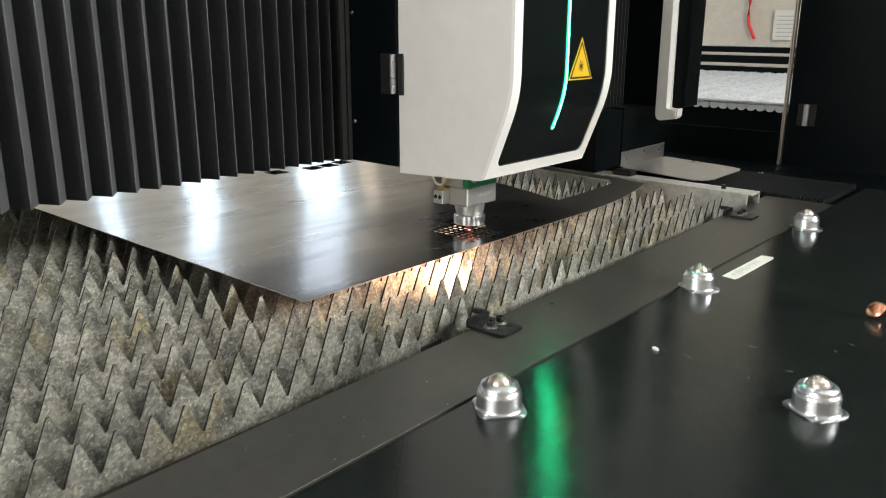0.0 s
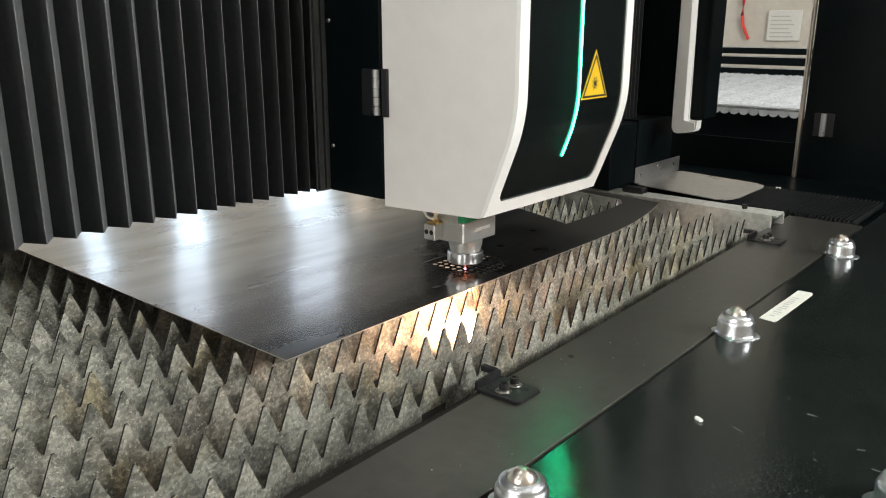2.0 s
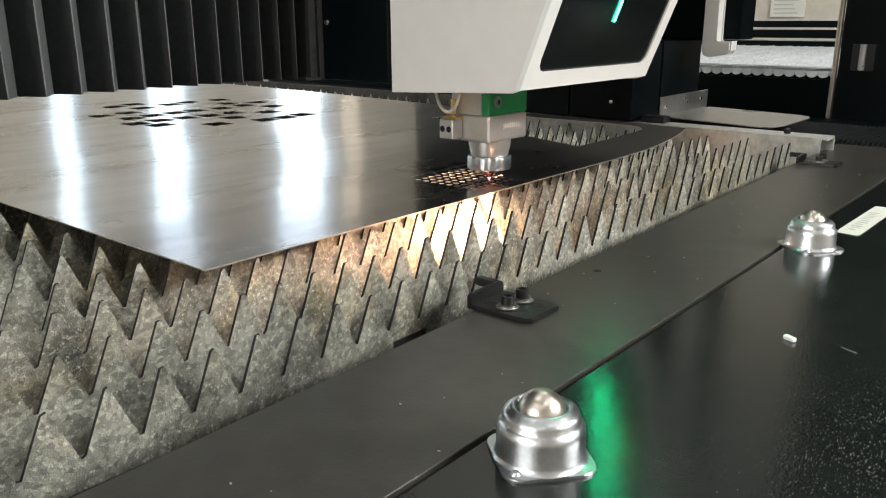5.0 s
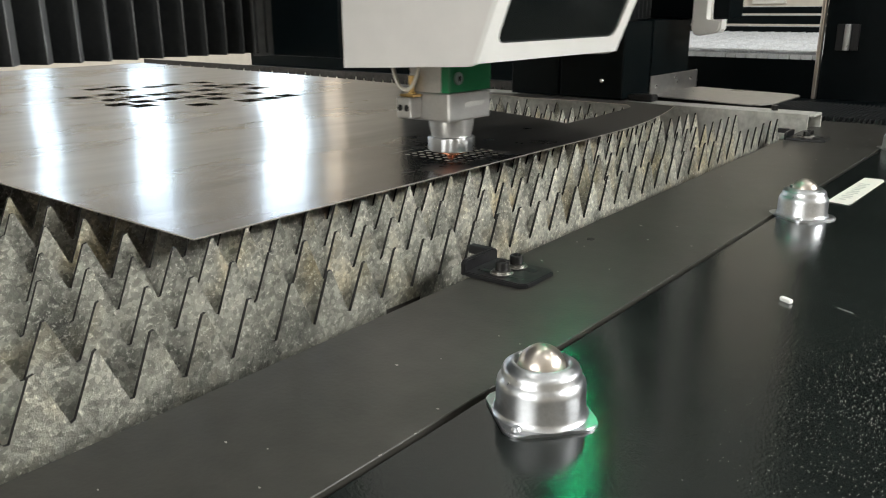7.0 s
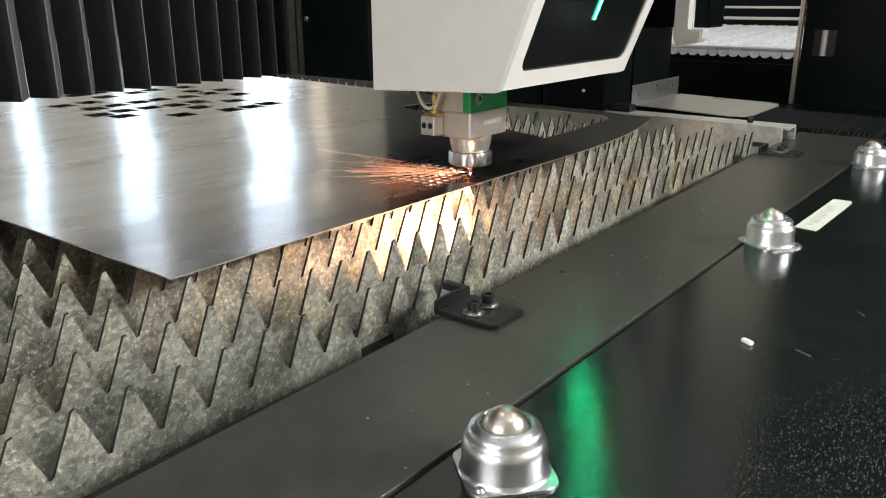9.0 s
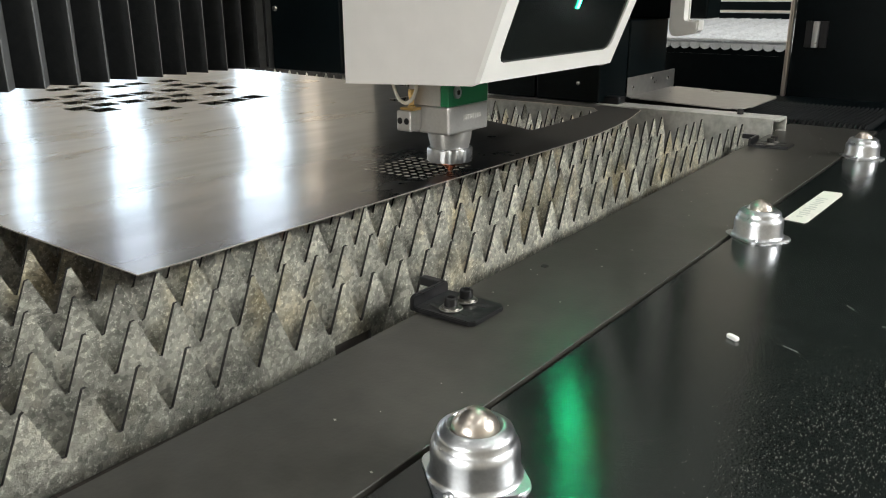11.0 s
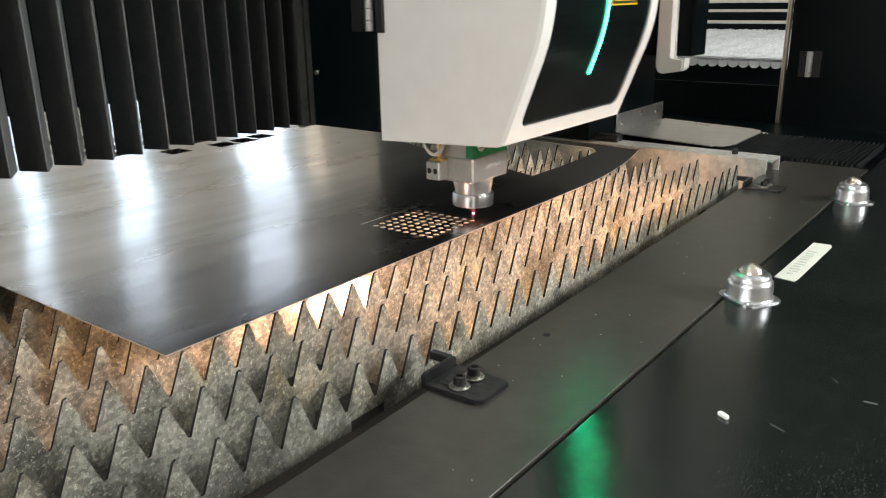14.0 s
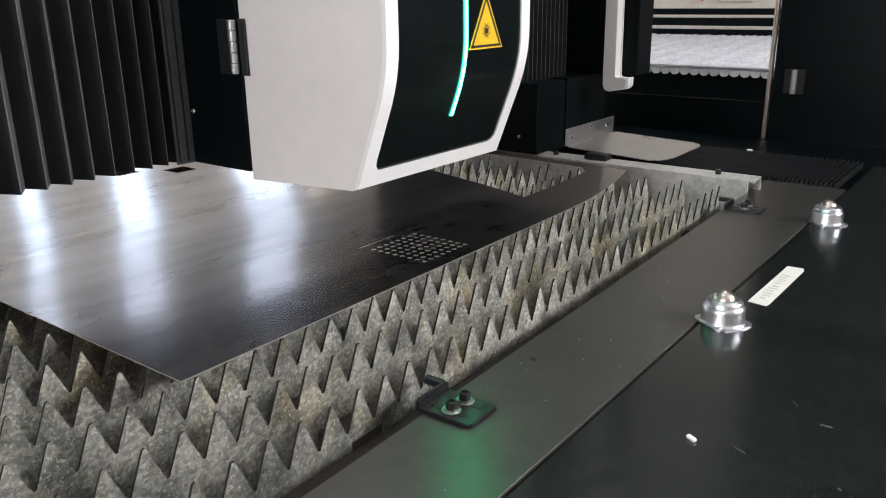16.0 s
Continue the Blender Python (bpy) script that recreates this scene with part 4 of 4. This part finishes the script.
def bench_things():
    u = ball_transfer()
    spots = [(-0.512, 0.751, 0), (-0.526, 1.350, 6), (-0.526, 1.930, -4), (-0.222, 1.000, 10)]
    u.matrix_world = pose(spots[0][0], spots[0][1], -0.0015, 0, 0, spots[0][2])
    for x, y, r in spots[1:]:
        copy_thing(u, pose(x, y, -0.0015, 0, 0, r))

    def clamp():
        c = empty("clamp_bracket")
        tagged(c, "black angled clamp bracket with two socket bolts and washers", "clamp", group="clamps on the slat bed edge")
        bm = prism([(-0.031, -0.027), (0.029, -0.027), (0.034, -0.022), (0.034, 0.022), (0.029, 0.027), (-0.031, 0.027)], "z", 0.0002, 0.0048)
        bmesh.ops.bevel(bm, geom=list(bm.edges), offset=0.0008, segments=2, affect="EDGES")
        part("foot_plate", bm, M_CLAMP, c)
        bm = prism([(-0.027, 0.0002), (0.027, 0.0002), (0.027, 0.0125), (0.023, 0.0150), (-0.023, 0.0150), (-0.027, 0.0125)], "x", -0.0358, -0.0312)
        bmesh.ops.bevel(bm, geom=list(bm.edges), offset=0.0009, segments=2, affect="EDGES")
        part("upright", bm, M_CLAMP, c)
        part("hook", box(-0.060, -0.0360, 0.018, 0.0265, 0.006, 0.0145, 0.001), M_CLAMP, c)
        for y in (-0.0120, 0.0120):
            bm = bmesh.new()
            prism([(-0.019 + 0.0042 * math.cos(k * math.pi / 6 + math.pi / 2), y + 0.0042 * math.sin(k * math.pi / 6 + math.pi / 2)) for k in range(7)] + [(0.019 + 0.0042 * math.cos(k * math.pi / 6 - math.pi / 2), y + 0.0042 * math.sin(k * math.pi / 6 - math.pi / 2)) for k in range(7)], "z", 0.0049, 0.0052, bm)
            part("slot", bm, M_SIGNBLACK, c)
            part("washer", lathe([(0.005, 0.0053), (0.0104, 0.0053), (0.0108, 0.0058), (0.0108, 0.0064), (0.0104, 0.0068), (0.0084, 0.0069), (0.0084, 0.0086), (0.0, 0.0088)], 28, m=pose(0, y, 0)), M_WASHER, c, smooth=True)
            b = part("bolt", lathe([(0.0, 0.0140), (0.0034, 0.0140), (0.0037, 0.0168), (0.0056, 0.0168), (0.0062, 0.0162), (0.0062, 0.0088), (0.0, 0.0088)], 24, m=pose(0, y, 0)), M_BOLT, c, smooth=True)
            part("hex_socket", lathe([(0, 0.0145), (0.0032, 0.0145)], 6, m=pose(0, y, 0)), M_SIGNBLACK, b)
        return c

    c = clamp()
    c.matrix_world = pose(-0.672, 0.951, 0.0, 0, 0, 0.8)
    copy_thing(c, pose(-0.678, 1.935, 0.0, 0, 0, 1.5))

    # paper tag with faded writing
    tag = tagged(link("paper_tag", prism([(-0.013, -0.094), (0.0135, -0.097), (0.0150, -0.088), (0.0155, 0.084), (0.0120, 0.096), (-0.012, 0.094)], "z", 0, 0.0005), M_PAPER), "curled white paper tag with faded unreadable writing", "tag")
    tag.matrix_world = pose(-0.507, 1.536, -0.0012, 0, 0, -1.0)
    rnd = random.Random(2)
    y = -0.072
    while y < 0.05:
        w = rnd.uniform(0.006, 0.011)
        ob = part("ink_bar", box(-0.006 + rnd.uniform(-0.002, 0.002), 0.006 + rnd.uniform(-0.003, 0.002), y, y + w * 0.55, 0.0006, 0.0008), M_INK, tag)
        y += w + 0.003
    # small metal bits left on the bench
    bit = tagged(link("metal_chip", box(-0.0055, 0.0055, -0.0024, 0.0024, 0, 0.0038, 0.0011), M_TRIM), "small whitish offcut lying on the bench", "offcut")
    bit.matrix_world = pose(-0.452, 1.040, -0.0014, 0, 0, -28)
    cop = empty("nozzle_cap")
    tagged(cop, "used copper nozzle tip lying on the bench", "nozzle")
    part("cap_body", lathe([(0.0, 0.0), (0.007, 0.0), (0.007, 0.006), (0.015, 0.008), (0.016, 0.010), (0.014, 0.0125), (0.004, 0.016), (0.0015, 0.016), (0, 0.012)], 28), M_COPPER, cop, smooth=True)
    cop.matrix_world = pose(-0.247, 1.395, 0.007, 35, -28, 0)
    # bright specks painted for glints on the gloss paint, then grit
    bm = bmesh.new()
    rnd = random.Random(11)
    for k in range(2150):
        if k < 2000:
            x, y = -0.342 + rnd.gauss(0, 0.034), 0.885 + rnd.gauss(0, 0.085)
        elif k < 2060:
            x, y = -0.35 + rnd.gauss(0, 0.06), 1.0 + rnd.gauss(0, 0.12)
        else:
            x, y = rnd.uniform(-0.52, 0.1), rnd.uniform(0.5, 2.0)
        if math.hypot(x + 0.222, y - 1.0) < 0.036 or x < -0.54:
            continue
        s = rnd.uniform(0.00016, 0.00040)
        a = rnd.uniform(0, 3)
        v = [bm.verts.new((x + s * math.cos(a + q), y + s * math.sin(a + q), -0.0012)) for q in (0, 2.1, 4.2)]
        tp = bm.verts.new((x, y, -0.0012 + s))
        for i in range(3):
            bm.faces.new((v[i], v[(i + 1) % 3], tp))
        bm.faces.new(v)
    tagged(link("metal_dust", bm, M_GRITGLINT), "pale specks laid for the sparkle of the black bench paint", "dust", kind="stuff")
    bm = bmesh.new()
    for k in range(9):
        x, y, a, ln = rnd.uniform(-0.43, -0.2), rnd.uniform(0.85, 1.3), rnd.gauss(-0.3, 0.4), rnd.uniform(0.004, 0.016)
        c, s = math.cos(a) * ln, math.sin(a) * ln
        prism([(x, y), (x + c, y + s), (x + c - 0.0002, y + s + 0.0002), (x - 0.0002, y + 0.0002)], "z", -0.0014, -0.0011, bm)
    tagged(link("bench_scratch", bm, M_RAIL), "fine pale scratches on the black bench", "scratches", kind="stuff")
    bm = bmesh.new()
    for k in range(40):
        x, y = rnd.uniform(-0.69, -0.56), rnd.uniform(0.4, 2.15)
        s = rnd.uniform(0.0003, 0.0009) * (1.6 if k % 12 == 0 else 1)
        a = rnd.uniform(0, 3)
        v = [(x + s * math.cos(a + q) * (1.8 if q else 1), y + s * math.sin(a + q)) for q in (0, 1.4, 2.9, 4.5)]
        prism(v, "z", 0.0001, 0.0006, bm)
    for k in range(34):
        y = rnd.uniform(0.4, 2.1)
        prism([(JOINT - 0.0015, y), (JOINT - 0.0009, y), (JOINT - 0.0009, y + rnd.uniform(0.0008, 0.003)), (JOINT - 0.0013, y + 0.001)], "z", 0.0001, 0.0004, bm)
    tagged(link("grit_specks", bm, M_GRITGLINT), "small pale grit specks on the grey strip", "grit", kind="stuff")


bench_things()


# ---------------------------------------------------------------- machine surround, and what shows through the door
def surround():
    # pleated way cover beyond the bed
    wc = tagged(empty("way_cover"), "black pleated way cover beyond the slat bed", "way cover")
    part("cover_base", box(-1.6, -0.575, 2.24, 2.53, -0.0125, -0.006), M_BLACK, wc)
    n = 72
    for k in range(n):
        x = -1.30 + k * 0.0101
        part("fold", prism([(x, -0.0055), (x + 0.0066, 0.0085), (x + 0.0082, 0.0085), (x + 0.0097, -0.0055)], "y", 2.235, 2.525), M_BELLOW, wc)
    # dark enclosure wall with the door opening
    yw = 2.95
    bm = bmesh.new()
    box(-0.925, 1.6, yw, yw + 0.05, -0.84, 2.2, bm=bm)
    enc = tagged(empty("machine_enclosure"), "black painted machine enclosure with an open doorway", "enclosure")
    part("side_panel", bm, M_BLACK, enc)
    part("low_panel", box(-3.6, -0.926, yw, yw + 0.003, -0.84, 0.083), M_BLACK, enc)
    # unseen panel, added to darken one side of the sheet's reflection
    part("side_panel", box(-2.6, -1.6, yw, yw + 0.05, 0.084, 2.2), M_BLACK, enc)
    part("base", box(-3.6, 1.6, 2.54, yw - 0.001, -0.84, -0.03), M_BLACK, enc)
    part("door_post", box(-0.938, -0.9255, yw - 0.022, yw - 0.001, -0.03, 2.2, 0.004), M_BALL, enc, "bright steel edge post")
    h = part("hinge", box(-0.030, -0.008, -0.003, 0.003, -0.037, 0.037, 0.001), M_CLAMP, enc, "chromed door hinge")
    h.location = (-0.862, yw - 0.004, 0.15)
    part("hinge_leaf", box(0.008, 0.030, -0.003, 0.003, -0.037, 0.037, 0.001), M_CLAMP, h)
    for k in range(3):
        part("knuckle", lathe([(0, 0), (0.0085, 0), (0.009, 0.001), (0.009, 0.0236), (0.0088, 0.0241), (0, 0.0241)], 18, m=pose(0, -0.008, -0.036 + k * 0.0242)), M_CHROME, h)
    clip = tagged(link("cable_clip", box(-0.008, 0.008, -0.005, 0.005, 0, 0.022, 0.002), M_TRIM), "small white plastic clip beside the door post", "clip")
    clip.matrix_world = pose(-0.880, 2.62, -0.0295, 0, 0, 12)
    # second cutting bed, seen through the opening
    far = empty("far_cutting_bed")
    tagged(far, "second cutting bed with bright close-set slats and black frame", "cutting bed")
    zb = -0.01
    part("far_frame", box(-4.2, -0.7, 4.86, 4.92, zb - 0.5, zb - 0.02), M_BLACK, far)
    part("front_bar", box(-4.2, -0.7, 4.80, 4.83, zb + 0.020, zb + 0.030, 0.003), M_FARBED, far)
    for k in range(56):
        x = -3.9 + k * 0.056
        arc = [(x + 0.0275 - 0.027 * math.cos(math.pi * q / 8), zb + 0.002 - 0.029 * math.sin(math.pi * q / 8) ** 0.8) for q in range(9)]
        part("scallop", prism(arc + [(x + 0.0545, zb + 0.007), (x + 0.0005, zb + 0.007)], "y", 4.81, 4.825), M_FARBED, far)
    for k in range(120):
        x = -3.9 + k * 0.0265
        bm = bmesh.new()
        n = 12
        ys = [4.85 + 3.0 * i / n for i in range(n + 1)]
        lo = [bm.verts.new((x, y, zb - 0.015)) for y in ys]
        hi = [bm.verts.new((x + 0.008 * math.sin(i * 1.3 + k), y, zb + 0.026 + 0.014 * ((i * 7 + k * 3) % 5) / 5)) for i, y in enumerate(ys)]
        hi2 = [bm.verts.new((v.co.x + 0.004, v.co.y, v.co.z)) for v in hi]
        lo2 = [bm.verts.new((v.co.x + 0.004, v.co.y, v.co.z)) for v in lo]
        for i in range(n):
            bm.faces.new((lo[i], lo[i + 1], hi[i + 1], hi[i]))
            bm.faces.new((hi[i], hi[i + 1], hi2[i + 1], hi2[i]))
            bm.faces.new((hi2[i], hi2[i + 1], lo2[i + 1], lo2[i]))
        part("far_slat", bm, M_FARSLAT, far)
    part("bed_tray", box(-4.2, -0.7, 4.93, 8.0, zb - 0.10, zb - 0.07), M_RAIL, far)
    for y, z0, z1 in ((8.05, -0.06, 0.068), (8.4, 0.078, 0.160), (8.8, 0.17, 0.238)):
        part("black_rail", box(-6.5, -0.7, y, y + 0.05, z0, z1), M_BLACK, far)
        part("bright_edge", box(-6.5, -0.7, y - 0.01, y - 0.001, z1 - 0.006, z1), M_FARSLAT, far)
    tagged(link("red_cable", tube([(-4.10, 10.96, 1.3), (-4.15, 10.96, 0.95), (-4.165, 10.96, 0.76), (-4.17, 10.96, 0.58), (-4.15, 10.96, 0.46), (-4.10, 10.96, 0.36), (-4.06, 10.96, 0.28)], 0.020, 8), M_RED, smooth=True), "thin red cable hanging on the cream wall", "cable")
    nb = tagged(link("notice_board", box(-3.83, -3.42, 10.96, 10.995, 0.27, 0.64, 0.004), M_PAPER), "pale paper notice with unreadable lines on the wall", "notice")
    for k in range(6):
        part("ink_bar", box(-3.79, -3.50 - 0.03 * (k % 3), 10.955, 10.9595, 0.31 + k * 0.05, 0.325 + k * 0.05), M_INK, nb)


surround()


# ---------------------------------------------------------------- what moves
def head_rows():
    """Seconds, x, y and lift of the nozzle."""
    rows = [(0.0, HX0 + 3 * HP, HY0 + 3.6 * HP, 0.0)]
    order = sorted((t, k) for k, t in DONE.items() if t > 0)
    for n, (t, (i, j)) in enumerate(order):
        x, y = HX0 + HP * i, HY0 + HP * j
        if n:
            rows.append((order[n - 1][0] + 0.067, x, y, 0.0))
        rows.append((t, x, y if n else HY0 + 3.4 * HP, 0.0))
    xa, xb, ya, yb = -1.085, -0.945, 1.243, 1.388
    rows += [(12.46, HX0 + 7 * HP, HY0, 0.012), (12.53, -0.975, 1.256, 0.035), (12.63, -1.040, 1.258, 0.040), (12.77, -1.100, 1.254, 0.012), (12.87, -1.104, 1.250, 0.0),
             (13.03, xa, ya - 0.002, 0.0), (13.10, xa, ya, 0.0), (13.33, xa, 1.310, 0.0), (13.57, xa, yb - 0.011, 0.0), (13.80, -1.034, yb + 0.006, 0.0), (14.00, -0.978, yb + 0.006, 0.0), (14.23, xb, yb - 0.004, 0.0),
             (14.50, xb - 0.002, 1.300, 0.0), (14.70, xb, ya, 0.0), (15.00, -1.034, ya, 0.0), (15.23, -1.078, ya, 0.0), (15.43, xa - 0.004, ya, 0.0), (15.50, xa - 0.005, ya, 0.030), (15.63, xa - 0.006, ya, 0.062), (15.87, xa - 0.008, ya, 0.11), (16.0, xa - 0.008, ya, 0.11)]
    return rows


# moments at which the beam is off, as (from, to)
OFF = [(0.06, 0.14), (0.36, 0.44), (1.06, 1.14), (1.36, 1.54), (1.76, 1.84), (2.46, 2.54), (2.76, 2.84), (3.46, 3.54), (3.76, 3.84), (4.16, 4.24), (4.56, 4.64), (4.86, 4.94), (5.24, 5.32), (5.59, 5.67), (5.94, 6.02),
       (6.29, 6.37), (6.62, 6.70), (6.95, 7.03), (7.26, 7.34), (7.96, 8.04), (8.26, 8.34), (9.29, 9.37), (9.62, 9.70), (9.99, 10.07), (10.34, 10.42), (10.69, 10.77), (11.01, 11.09), (11.66, 11.74), (11.96, 12.04), (12.36, 13.06), (15.33, 16.0)]
# moments at which sparks fly over the sheet
FLY = [(1.57, 1.63), (1.87, 1.93), (2.17, 2.43), (3.17, 3.33), (3.57, 3.73), (7.67, 7.73), (8.95, 9.05), (11.37, 11.43)]


def switched(spans, inside, outside):
    """Rows of seconds and a value that is 'inside' in the spans and 'outside' between them."""
    out = [(0.0, outside)]
    for a, b in spans:
        if a > 0.04:
            out.append((a - 0.034, outside))
        out.append((a, inside))
        out.append((b, inside))
        if b < 15.95:
            out.append((b + 0.034, outside))
    if out[-1][0] < 16.0:
        out.append((16.0, out[-1][1]))
    return out


def level(rows, t, k):
    for p, q in zip(rows, rows[1:]):
        if p[0] <= t <= q[0]:
            return p[k] + (q[k] - p[k]) * (t - p[0]) / max(1e-6, q[0] - p[0])
    return rows[-1][k]


def motions():
    rows = head_rows()
    walk(HEAD, [(t, pose(x, y, SHEET_Z)) for t, x, y, z in rows])
    walk(GANTRY, [(t, pose(x, 0, 0)) for t, x, y, z in rows])
    for top in BELLOWS:
        walk(top, [(t, pose(x - 0.188, 0, 0)) for t, x, y, z in rows])
    for ob, side, k, n in PLEATS:
        walk(ob, [(t, pose(0, pleat_y(side, k, n, y), 0)) for t, x, y, z in rows])
    walk(NOZZLE, [(t, pose(0, 0, z)) for t, x, y, z in rows])
    # the cutting point shows under the nozzle only while the beam is on
    walk(BEAD, [(t, pose(0, 0, v)) for t, v in switched(OFF, 0.30, 0.0)])
    walk(FAN, [(t, pose(0.16 * v, 0.11 * v, 0.36 * v)) for t, v in switched(FLY, 0.0, 1.0)])
    # the jet is parked under the pit floor while the beam is off
    walk(JET, [(t, pose(level(rows, t, 1) - v, level(rows, t, 2), SHEET_Z - 0.75 * v)) for t, v in switched(OFF, 0.90, 0.0)])
    walk(SLAT_GLOW, [(t, pose(-v, 0, -0.7 * v)) for t, v in ((0.0, 0.9), (13.03, 0.9), (13.13, 0.0), (15.27, 0.0), (15.37, 0.9), (16.0, 0.9))])
    walk(SLIVER, [(t, pose(x, y, z)) for t, x, y, z in ((0.0, -0.60, -0.02, -0.30), (13.30, -0.60, -0.02, -0.30), (13.44, -0.06, 0.010, 0.002), (13.47, 0.0, 0.0, 0.0), (13.53, 0.0, 0.0, 0.0), (13.60, 0.7, -0.12, 0.05), (13.9, 2.2, -0.4, -0.86), (16.0, 2.2, -0.4, -0.86))])
    for ob, t, x, y in SLUGS:
        walk(ob, [(0.0, pose(x, y, SHEET_Z)), (max(0.034, t - 0.034), pose(x, y, SHEET_Z)), (t + 0.05, pose(x, y, SHEET_Z - 0.03, 25)), (t + 0.3, pose(x, y, -0.475)), (16.0, pose(x, y, -0.475))])


motions()
